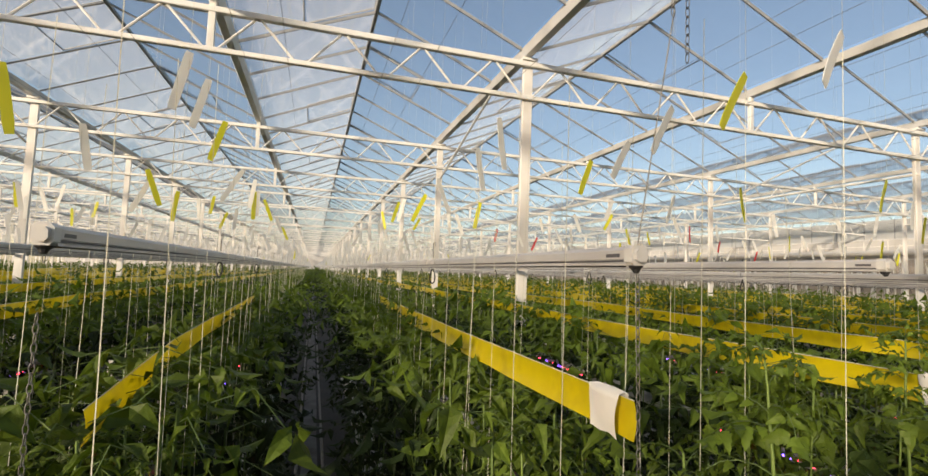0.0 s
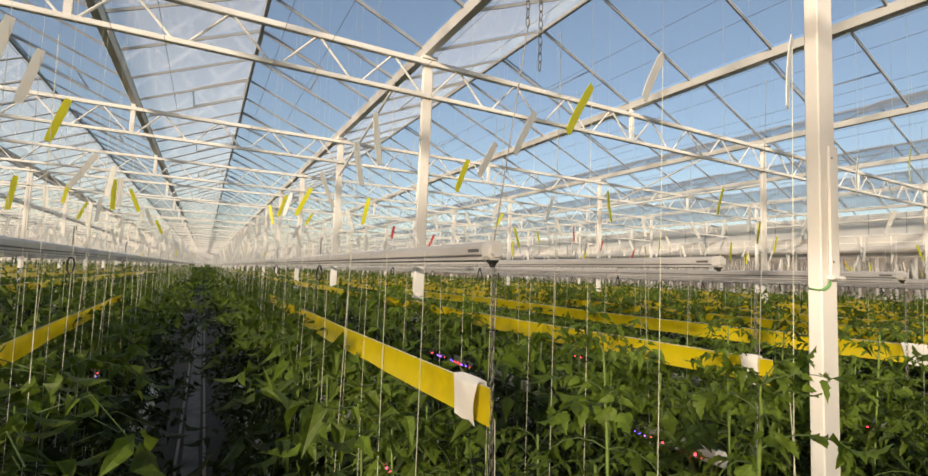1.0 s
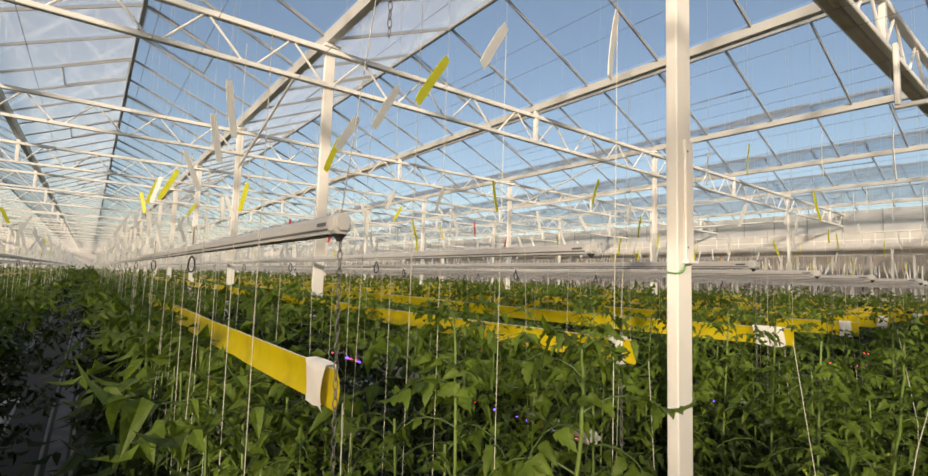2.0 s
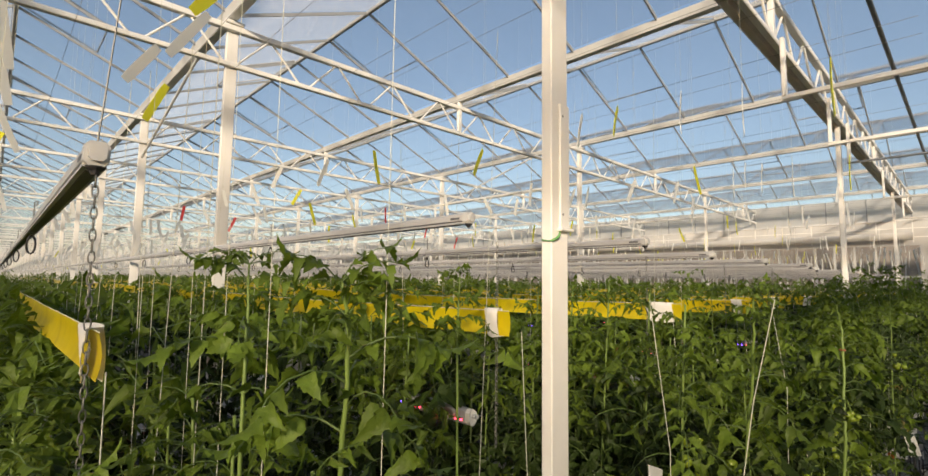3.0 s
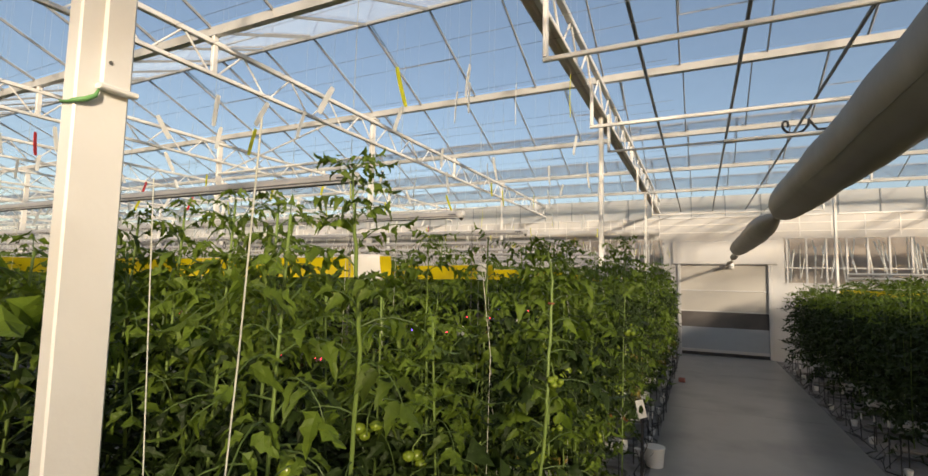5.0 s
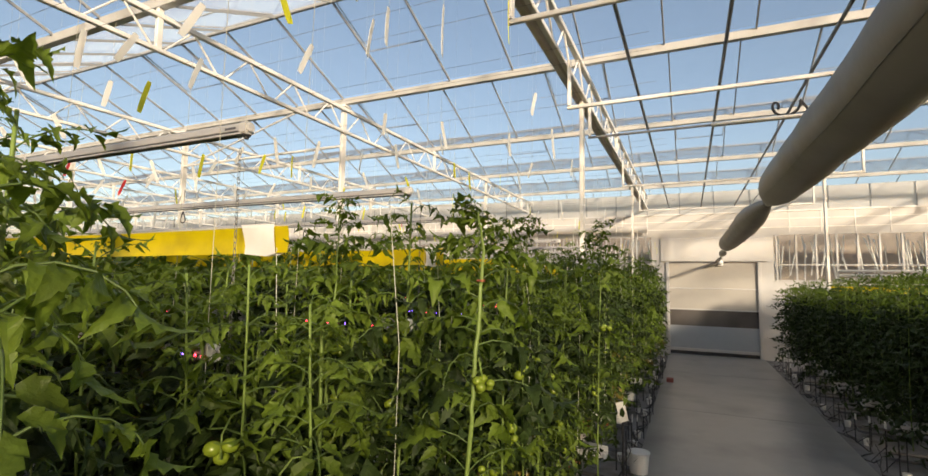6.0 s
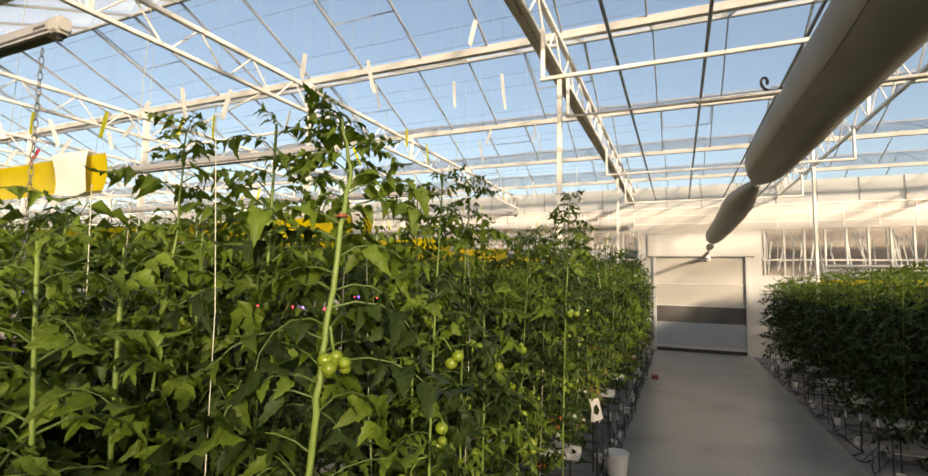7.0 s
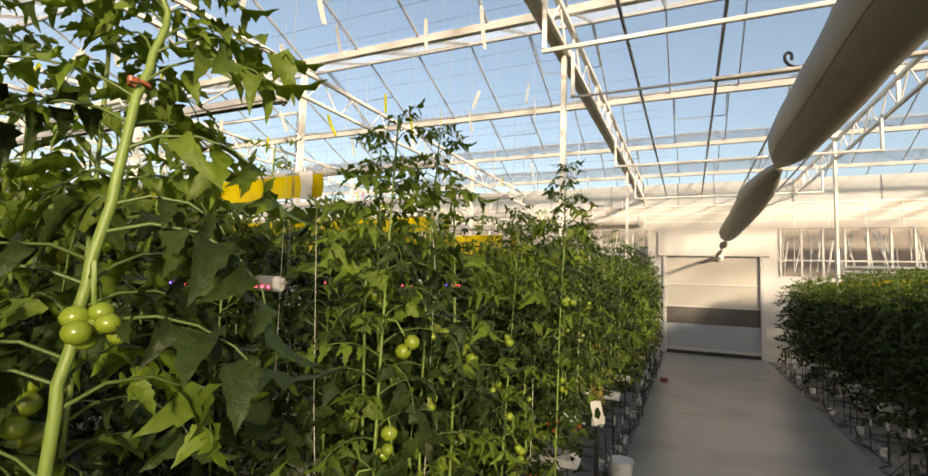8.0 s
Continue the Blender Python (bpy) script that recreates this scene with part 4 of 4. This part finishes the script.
trained_vine("tall tomato vine standing clear of the row end", [(7.15, 0.46, 0.9), (7.14, 0.44, 2.0), (7.16, 0.42, 2.9), (7.13, 0.40, 3.36)], 12, 40, 0.28, [(7.1, 0.38, 2.4, 4, 0.025)], 1.2)

# ---- lights hung inside the rows ----
def interlight():
    t = thing("interlight_bar", "grey LED light bar with red and blue diodes among the leaves", "grow light", group="interlight bars")
    part("housing", MB().bevel_box((-0.024, 0.0, -0.04), (0.024, 2.45, 0.04), 0.012, axis=1), INTER, t)
    part("end_cap", MB().bevel_box((-0.025, -0.035, -0.040), (0.025, 0.0, 0.040), 0.016, axis=1), CAP_WHITE, t, "white plastic end cap")
    part("cable_gland", MB().tube([(0, -0.035, 0.01), (0, -0.065, 0.01)], 0.013, 8), CAP_GREY, t)
    red, blue = MB(), MB()
    for s in (1, -1):
        for q in range(24):
            mb = blue if q % 7 in (3, 4, 5) else red
            y = 0.03 + q * 0.043
            mb.ball((s * 0.0235, y, -0.018), 0.0072, 5, 3)
    tagged(part("red_diode_strip", red, LED_RED, t, "lit red diodes"), kind="stuff")
    tagged(part("blue_diode_strip", blue, LED_BLUE, t, "lit blue diodes"), kind="stuff")
    return t


proto = None
for k in range(-2, 14):
    for n in range(2):
        m = pose(ROW0 + PITCH * k + 0.04, 1.62 + 0.06 * math.sin(k * 1.7) + 2.6 * n, 2.485)
        if proto is None:
            proto = interlight()
            proto.matrix_basis = m
        else:
            copy_thing(proto, m)

# ---- twine, hooks and marker strips ----
def strip_thing(x, y, z, length, tilt, turn, material, word, drop, up):
    t = thing("marker_strip", word + " plastic strip hung on a twine above the crop", "marker strip", (x, y, z), "marker strips")
    b = MB()
    n = 6
    w = 0.016
    dx, dz = math.sin(tilt), -math.cos(tilt)
    c, s = math.cos(turn), math.sin(turn)
    for off in (0.0012, -0.0012):
        for i in range(n + 1):
            u = i / n
            ww = w * (0.9 if 0 < i < n else 0.72)
            bow = 0.003 * math.sin(math.pi * u)
            for q in (-1, 1):
                px, py = dx * length * u + q * ww * math.cos(tilt), off + bow
                b.v.append((px * c - py * s, px * s + py * c, dz * length * u + q * ww * math.sin(tilt)))
    m = (n + 1) * 2
    for i in range(n):
        a = 2 * i
        b.f += [(a, a + 1, a + 3, a + 2), (m + a, m + a + 2, m + a + 3, m + a + 1), (a, a + 2, m + a + 2, m + a), (a + 1, m + a + 1, m + a + 3, a + 3)]
    b.s = [0] * len(b.f)
    part("strip", b, material, t)
    up = up or 5.842 - z
    if up:
        part("upper_twine", MB().tube([(0, 0, 0), (0.0, 0.0, up)], 0.0006, 3, caps=False), STRING, t)
    if drop:
        part("lower_twine", MB().tube([(0.0, 0, 0.0), (0.01, 0.02, -drop)], 0.0009, 3, caps=False), STRING, t)
    return t


KINDS = [(STRIP_W, "white")] * 7 + [(STRIP_Y, "yellow")] * 3 + [(STRIP_R, "red")] * 0
for x, y, z, ln, tl, kind in ((0.98, 1.13, 3.985, 0.18, -0.45, 1), (0.98, 0.86, 3.98, 0.15, -0.45, 0), (0.98, 1.43, 3.985, 0.17, -0.4, 0), (0.87, 1.52, 3.87, 0.13, -0.4, 0),
                              (0.51, 1.88, 4.02, 0.17, 0.12, 0), (0.51, 2.15, 3.96, 0.16, 0.15, 0), (0.99, 1.96, 3.91, 0.14, -0.3, 1), (2.13, 2.24, 3.93, 0.16, 0.2, 1),
                              (-0.61, 2.54, 4.05, 0.16, -0.2, 1), (-0.61, 2.13, 4.10, 0.165, -0.16, 0), (-0.61, 1.83, 4.08, 0.165, -0.14, 0), (-0.61, 3.82, 3.91, 0.16, 0.0, 1),
                              (-1.09, 1.79, 3.95, 0.17, 0.12, 1), (-1.09, 2.33, 3.92, 0.15, 0.12, 0), (-1.05, 3.0, 3.87, 0.16, 0.25, 1), (2.56, 1.76, 3.93, 0.16, -0.4, 1),
                              (1.1, 0.6, 3.95, 0.15, -0.2, 0), (2.59, 1.11, 3.99, 0.17, -0.3, 0), (2.59, 0.63, 3.97, 0.16, -0.2, 0), (2.59, 0.92, 3.98, 0.15, -0.4, 1),
                              (2.60, 0.40, 3.94, 0.17, -0.12, 0), (4.19, 0.58, 3.95, 0.18, -0.05, 0), (4.17, 0.92, 3.95, 0.17, -0.25, 0), (2.59, 0.12, 3.95, 0.17, -0.1, 1),
                              (4.19, 0.29, 3.95, 0.17, 0.05, 1), (2.11, 2.75, 3.96, 0.17, -0.3, 0), (-0.61, 3.2, 3.95, 0.18, -0.35, 0), (0.51, 2.9, 3.95, 0.18, 0.3, 0)):
    strip_thing(x, y, z + 0.02, ln * 1.25, tl * 1.4, 0.3, (STRIP_W, STRIP_Y)[kind], ("white", "yellow")[kind], 1.75 if x < 2 else 0, 0)
for k in range(-2, 12):
    for s in (-0.24, 0.24):
        y = (3.2 if -1 <= k <= 1 else 0.5) + rnd.uniform(0, 0.4)
        while y < 6.5:
            mt, word = rnd.choice(KINDS)
            if rnd.random() < 0.04 and y > 4:
                mt, word = STRIP_R, "red"
            strip_thing(ROW0 + PITCH * k + s + rnd.uniform(-0.05, 0.05), y, rnd.uniform(3.86, 4.04), rnd.uniform(0.15, 0.22), rnd.uniform(-0.5, 0.5), rnd.uniform(-0.4, 0.4), mt, word, 0, 0)
            y += rnd.uniform(0.3, 0.75)
for name, mt, share in (("white", STRIP_W, 0.86), ("yellow", STRIP_Y, 0.13), ("red", STRIP_R, 0.03)):
    b = MB()
    for k in range(-14, 14):
        x0 = ROW0 + PITCH * k
        y = 6.5 if -2 <= k < 12 else 1.5
        while y < 100:
            if rnd.random() < share:
                x, z, ln, tl = x0 + rnd.choice((-0.24, 0.24)) + rnd.uniform(-0.06, 0.06), rnd.uniform(3.8, 4.08), rnd.uniform(0.18, 0.32), rnd.uniform(-0.5, 0.5)
                w = 0.018
                dx, dz = math.sin(tl) * ln, -math.cos(tl) * ln
                b.add([(x - w, y, z), (x + w, y + 0.01, z), (x + dx + w, y + 0.02, z + dz), (x + dx - w, y + 0.01, z + dz)], [(0, 1, 2, 3)])
            y += rnd.uniform(0.2, 0.5) / share if share < 0.5 else rnd.uniform(0.2, 0.5)
    thing("far_strips", "distant " + name + " marker strips over the rows", "marker strips", kind="stuff", mb=b, mats=mt)
tw = MB()
for k in range(-12, 14):
    for s in (-0.24, 0.24):
        x = ROW0 + PITCH * k + s
        y = 1.3
        while y < (30 if -3 <= k <= 8 else 16):
            tw.tube([(x + rnd.uniform(-0.05, 0.05), y, rnd.uniform(2.0, 2.6)), (x + rnd.uniform(-0.03, 0.03), y + rnd.uniform(-0.05, 0.05), rnd.uniform(3.9, 4.4))], 0.0014, 3, caps=False)
            y += rnd.uniform(0.28, 0.55) if k < 1 else rnd.uniform(0.6, 1.2)
thing("crop_twine", "white training twine running down to the plants", "twine", kind="stuff", mb=tw, mats=STRING)
wires = MB()
for k in range(-12, 14):
    for s in (-0.24, 0.24):
        wires.tube([(ROW0 + PITCH * k + s, 0.05, 5.845), (ROW0 + PITCH * k + s, 106, 5.845)], 0.003, 3, caps=False)
thing("crop_wires", "thin steel wires under the trusses above each row", "wires", kind="stuff", mb=wires, mats=CHAIN)

# long twines at the row ends, slanting to the ground
for k in range(-1, 13):
    x = ROW0 + PITCH * k
    r = random.Random(k + 50)
    ex = 0.10 if k == 2 else 0.02
    thing("anchor_twine", "white twine from the tape end down to the growing gutter", "twine", group="anchor twines",
          mb=MB().tube([(x + ex, 1.31, 2.95), (x + ex, 1.25, 1.9), (x + 0.02, 1.15, 0.86)], 0.0017, 5), mats=STRING)
    if k >= 1:
        thing("anchor_twine", "slanting white twine tied down at the row end", "twine", group="anchor twines",
              mb=MB().tube([(x + 0.04, 0.69, 3.12), (x + 0.01, 0.61, 2.58), (x + 0.05, 0.66, 0.82)], 0.0013, 5), mats=STRING)
tt = thing("slanting_twine", "slanting white twine tied to a growing gutter", "twine")
part("twine", MB().tube([(2.245, 0.234, 3.14), (2.30, 0.317, 2.82), (2.46, 0.66, 0.82)], 0.0014, 5), STRING, tt)


def chain(x, y, z0, z1, tilt=0.0):
    """A hanging chain of real oval links."""
    b = MB()
    z, i = z1, 0
    while z > z0:
        pts = []
        for q in range(9):
            a = 2 * math.pi * q / 8
            u, v = 0.0065 * math.cos(a), 0.016 * math.sin(a)
            pts.append((x + tilt * (z1 - z) + (u if i % 2 else 0), y + (0 if i % 2 else u), z + v))
        b.tube(pts, 0.0018, 4, caps=False)
        z -= 0.026
        i += 1
    return thing("hanging_chain", "galvanised steel chain hanging at a row end", "chain", group="hanging chains", mb=b, mats=CHAIN, smooth=True)


chain(0.712, 1.25, 2.25, 3.41, 0.02)
chain(0.735, 1.14, 4.15, 5.84)
chain(0.775, 1.13, 4.02, 5.84)
thing("lamp_cord", "thin cord from the chain to the light bar", "cord", mb=MB().tube([(0.74, 1.14, 4.16), (0.71, 1.25, 3.50)], 0.002, 5), mats=CHAIN)
chain(-0.87, 1.63, 2.55, 3.24)
chain(-0.85, 1.32, 4.1, 5.84)
for k in (1, 2, 3, 4):
    chain(ROW0 + PITCH * k, 1.45, 2.4, 3.37)

# ---- box and green tie on the nearest post ----
bx = thing("post_box", "white painted cover plate screwed to the post", "cover plate", (POST_X, POST_Y, 0))
part("cover", MB().bevel_box((0.014, 0.004, 3.455), (0.098, 0.0185, 4.08), 0.007), POST_WHITE, bx)
part("lower_lip", MB().bevel_box((0.008, -0.012, 3.438), (0.108, 0.0185, 3.454), 0.004, axis=0), WHITE_STEEL, bx)
for z in (3.52, 4.02):
    part("screw", MB().tube([(0.035, 0.006, z), (0.035, 0.001, z)], 0.006, 8), CHAIN, bx, "small steel screw head")
tie = [(0.012, 0.006, 3.436), (0.004, 0.004, 3.415), (-0.018, 0.006, 3.398), (-0.042, 0.012, 3.388), (-0.046, 0.03, 3.386), (-0.046, 0.07, 3.392), (-0.02, 0.088, 3.40)]
thing("green_tie", "green plastic cable sleeve tied round the post", "cable tie", (POST_X, POST_Y, 0),
      mb=MB().tube(tie, [0.003, 0.006, 0.0075, 0.006, 0.004, 0.004, 0.003], 8), mats=CABLE_GREEN, smooth=True)

# ---- gutters, rails and stands at the row ends ----
def row_end(x, y, d):
    """The end of one crop row: hanging trough with its slab, stands, drain and heating rails."""
    t = thing("growing_gutter", "white coated hanging growing gutter with wrapped substrate slab", "growing gutter", (x, y, 0), "growing gutters")
    L = 12.0
    a, c = (0, L) if d > 0 else (-L, 0)
    b = MB()
    pr = [(-0.14, 0.80), (-0.14, 0.73), (-0.05, 0.70), (0.05, 0.70), (0.14, 0.73), (0.14, 0.80), (0.13, 0.80), (0.13, 0.74), (0.05, 0.715), (-0.05, 0.715), (-0.13, 0.74), (-0.13, 0.80)]
    n = len(pr)
    b.add([(p, yy, q) for yy in (a, c) for p, q in pr], [(i, (i + 1) % n, n + (i + 1) % n, n + i) for i in range(n)])
    part("trough", b, WHITE_STEEL, t)
    part("slab", MB().bevel_box((-0.10, a + 0.1, 0.745), (0.10, c - 0.1, 0.83), 0.02, axis=1), SLAB, t, "white wrapped slab")
    for q in range(3):
        part("stand", MB().tube([(0.0, d * (0.1 + q * 1.6), 0.0), (0.0, d * (0.1 + q * 1.6), 0.7)], 0.010, 6), BLACK, t, "black stand")
    return t


def rails(x, y, d):
    t = thing("pipe_rail", "pale heating pipe rail with a bend at its end", "pipe rail", (x, y, 0), "pipe rails")
    L = 40.0
    pts = [(-0.21, d * L, 0.10), (-0.21, d * 0.15, 0.10), (-0.19, d * 0.06, 0.10), (-0.12, 0, 0.10), (0.12, 0, 0.10), (0.19, d * 0.06, 0.10), (0.21, d * 0.15, 0.10), (0.21, d * L, 0.10)]
    part("pipe", MB().tube(pts, 0.0255, 8), PIPE, t, smooth=True)
    for q in range(2):
        part("rail_foot", MB().box((-0.25, d * (0.5 + q * 1.5) - 0.02, 0.001), (0.25, d * (0.5 + q * 1.5) + 0.02, 0.075)), PIPE, t)
    return t


for k in range(-3, 14):
    x = ROW0 + PITCH * k
    row_end(x, 0.62, 1)
    rails(x - 0.8, 0.75, 1)
    row_end(x, -3.10, -1)
    rails(x - 0.8, -3.2, -1)
    for y in (0.52, -3.0):
        for s in (-0.3, 0.25):
            r = random.Random(k * 7 + int(y * 10) + int(s * 100))
            p = thing("drip_stake", "thin black stake with drip hose at a row end", "stake", (x + s + r.uniform(-0.1, 0.1), y + r.uniform(-0.1, 0.05), 0), "drip stakes")
            h = r.uniform(0.35, 0.7)
            part("rod", MB().tube([(0, 0, 0), (r.uniform(-0.03, 0.03), 0, h)], 0.009, 6), BLACK, p)
            part("hose", MB().tube([(0, 0, h * 0.8), (0.12, -0.05, h * 0.55), (0.25, 0, h * 0.35), (0.34, 0.1, 0.05)], 0.007, 5), BLACK, p)
            if r.random() < (0.7 if y > 0 else 0.25):
                part("tag", MB().bevel_box((-0.05, -0.012, h), (0.05, -0.004, h + 0.11), 0.006, axis=1), PAPER, p, "white tag")
# pot-like drain cups and old stems on the ground cloth
for k in range(2, 14):
    x = ROW0 + PITCH * k
    for y in (0.62, -3.12):
        r = random.Random(k * 13 + int(y))
        for q in range(2 if y > 0 else 1):
            c = (x + r.uniform(-0.5, 0.5), y + r.uniform(-0.08, 0.15), 0)
            p = thing("drain_cup", "small white plastic drain cup on the ground", "cup", c, "drain cups")
            part("cup", MB().tube([(0, 0, 0.001), (0, 0, 0.12), (0, 0, 0.125), (0, 0, 0.03)], [0.045, 0.06, 0.052, 0.04], 12), BUCKET, p, smooth=False)

for k in range(3, 14):
    x = ROW0 + PITCH * k
    for y in (0.55, -2.98):
        r = random.Random(k * 31 + int(y * 7))
        pts = [(-0.75 + 0.15 * q, 0.09 * math.sin(q * 1.3 + k) + r.uniform(-0.05, 0.05), 0.016 + max(0, 0.16 * math.sin(q * 0.9 + k * 2))) for q in range(11)]
        dh = thing("drip_hose", "black drip hose lying in loops at a row end", "hose", (x, y, 0), "drip hoses")
        part("hose", MB().tube(pts, 0.011, 6), BLACK, dh, smooth=True)
        for q in (2, 5, 8):
            p = pts[q]
            part("dripper", MB().tube([p, (p[0] + 0.03, p[1] + 0.02, p[2] + 0.10), (p[0] + 0.05, p[1] + 0.06, p[2] + 0.20)], 0.005, 5), BLACK, dh)

# bucket, red lump and odd paper
bk = thing("bucket", "white plastic bucket standing at the aisle edge", "bucket", (10.35, 0.40, 0.031))
part("body", MB().tube([(0, 0, 0), (0, 0, 0.29), (0, 0, 0.30), (0, 0, 0.298), (0, 0, 0.02)], [0.125, 0.155, 0.160, 0.148, 0.118], 24), BUCKET, bk, smooth=False)
part("rim", MB().tube([(0.16 * math.cos(a), 0.16 * math.sin(a), 0.285) for a in [2 * math.pi * q / 24 for q in range(25)]], 0.006, 5, caps=False), BUCKET, bk, smooth=True)
part("handle", MB().tube([(0.158 * math.cos(a), 0.10 * math.sin(a) - 0.0, 0.25 - 0.13 * math.sin(a)) for a in [math.pi * q / 12 for q in range(13)]], 0.003, 5), CHAIN, bk, smooth=True)
thing("red_scrap", "dull red crumpled scrap on the concrete", "scrap", (17.8, 0.22, 0.031), mb=MB().bevel_box((-0.11, -0.09, 0), (0.11, 0.09, 0.10), 0.03), mats=mat("dull_red", (0.30, 0.09, 0.07), 0.7))
# black cable coil on a crossbar
coil = [(10.5 + 0.05 * math.sin(a * 0.7), -1.45 - 0.04 * a - 0.09 * math.cos(a), 5.33 + 0.11 * math.sin(a)) for a in [0.45 * q for q in range(17)]]
end = coil[-1][1]
coil += [(10.5, end - 0.12, 5.26), (10.5, end - 0.30, 5.25), (10.5, end - 0.44, 5.31), (10.5, end - 0.48, 5.45), (10.5, end - 0.42, 5.52)]
thing("cable_coil", "loops of black cable lying on a crossbar", "cable", mb=MB().tube(coil, 0.019, 6), mats=BLACK, smooth=True)
# ties of the hose
for x in (9.95, 18.7, 20.6):
    h = thing("hose_tie", "cord tying the neck of the air hose", "cord", (x, -1.31, 3.90 if x < 18 else (3.85 if x < 20 else 3.74)))
    part("cord", MB().tube([(0, 0, 0.03), (0.02, 0.0, 4.186 - (3.90 if x < 18 else (3.85 if x < 20 else 3.74)))], 0.004, 5), STRING, h)
    part("knot", MB().tube([(-0.03, 0, 0), (0.03, 0, 0)], 0.042, 10), STRING, h, smooth=True)
# gathered shade screen along the north side of the two trusses by the aisle
for y in (POST_Y + 0.045,):
    thing("gathered_screen", "dull grey gathered shade screen lying along a truss", "screen", kind="structure",
          mb=MB().bevel_box((-30, y, 5.845), (X_WALL - 0.01, y + 0.13, 5.95), 0.03, axis=0), mats=SCREEN)

# braces from posts up to the gutters, ties between posts
for x, y in ((POST_X, POST_Y + 10), (POST_X - 8, POST_Y + 10), (POST_X + 8, POST_Y + 10)):
    thing("knee_brace", "slim steel brace from a post to the gutter", "brace", kind="structure", mb=MB().tube([(x, y - 0.08, 5.55), (x, y - 3.6, 6.46)], 0.022, 8), mats=ALU)
for x in (POST_X + 8, POST_X + 16):
    thing("tie_tube", "white tie tube between two posts", "tie", kind="structure", mb=MB().tube([(x, POST_Y + 5, 5.58), (x, POST_Y + 10, 5.56)], 0.03, 8), mats=WHITE_STEEL)
# vent frames in the roof
vent = MB()
fz = lambda s, u: (s * (half - u * half), Z_RIDGE - Z_GUT - u * (Z_RIDGE - Z_GUT) + 0.05)
for i in range(-3, 6):
    for j in range(-2, 14):
        s = 1 if (i + j) % 2 else -1
        gx = POST_X + GUTTER_STEP * i + (0 if s == 1 else GUTTER_STEP)
        y = POST_Y + 2.5 * j
        if gx > X_WALL:
            continue
        (xa, za), (xb, zb) = fz(s, 0.02), fz(s, 0.52)
        v = thing("roof_vent", "glazed roof vent in a dark aluminium frame", "roof vent", (gx, y, Z_GUT), "roof vents")
        fr = MB()
        fr.tube([(xa, 0.03, za), (xb, 0.03, zb), (xb, 1.22, zb), (xa, 1.22, za), (xa, 0.03, za)], 0.016, 4, caps=False)
        part("frame", fr, BAR, v)

# white card in the crop and a tagged stake at the row end
cd = thing("white_card", "white card clipped to a stem low in the crop", "card", (2.43, 0.71, 0.0))
part("sheet", MB().add([(-0.03, 0, 2.50), (0.15, 0.03, 2.43), (0.15, 0.03, 2.26), (-0.03, 0, 2.32), (-0.03, 0.003, 2.50), (0.15, 0.033, 2.43), (0.15, 0.033, 2.26), (-0.03, 0.003, 2.32)],
     [(0, 1, 2, 3), (7, 6, 5, 4), (0, 4, 5, 1), (1, 5, 6, 2), (2, 6, 7, 3), (3, 7, 4, 0)]), PAPER, cd)
part("stick", MB().tube([(0.04, 0.02, 0.75), (0.04, 0.02, 2.42)], 0.005, 6), BLACK, cd)
st = thing("tag_stake", "black stake with a tilted white card tag", "stake", (8.78, 0.43, 0))
part("rod", MB().tube([(0, 0, 0), (0.0, 0.0, 1.15)], 0.014, 6), BLACK, st)
tg = part("tag", MB().add([(-0.018, 0.08, 1.36), (-0.018, -0.02, 1.39), (-0.018, -0.07, 1.17), (-0.018, 0.03, 1.13), (-0.015, 0.08, 1.36), (-0.015, -0.02, 1.39), (-0.015, -0.07, 1.17), (-0.015, 0.03, 1.13)],
     [(3, 2, 1, 0), (4, 5, 6, 7), (0, 1, 5, 4), (1, 2, 6, 5), (2, 3, 7, 6), (3, 0, 4, 7)]), PAPER, st, "tilted white card")
part("mark", MB().add([(-0.0195, 0.035, 1.22), (-0.0195, -0.01, 1.20), (-0.0195, -0.03, 1.26), (-0.0195, 0.0, 1.32), (-0.0195, 0.03, 1.29)], [(0, 1, 2, 3, 4)]), LEAF, tg)

hb = thing("hose_bracket", "white bracket with a scrap of grey film at the hose end", "bracket", (X_WALL - 0.11, -1.45, 3.62))
part("plate", MB().bevel_box((0, -0.10, -0.10), (0.09, 0.10, 0.12), 0.02, axis=0), BUCKET, hb)
part("knob", MB().ball((-0.05, 0.0, 0.02), 0.085, 10, 6), BUCKET, hb, smooth=True)
part("film_scrap", MB().tube([(-0.02, 0.08, 0.0), (-0.06, 0.25, -0.05), (-0.03, 0.45, -0.12), (0.02, 0.62, -0.20)], [0.05, 0.09, 0.07, 0.02], 8, flat=0.6), DUCT, hb, "crumpled grey film")

clip = thing("plant_clip", "reddish plastic clip holding the vine to its twine", "clip", (4.112, 0.362, 2.822))
ring = [(0.014 * math.cos(a), 0.014 * math.sin(a), 0.002 * math.sin(2 * a)) for a in [2 * math.pi * q / 14 for q in range(15)]]
part("ring", MB().tube(ring, 0.0028, 6, caps=False), CLIP, clip, smooth=True)
part("tab", MB().bevel_box((-0.024, -0.016, -0.004), (-0.010, -0.007, 0.004), 0.002), CLIP, clip)
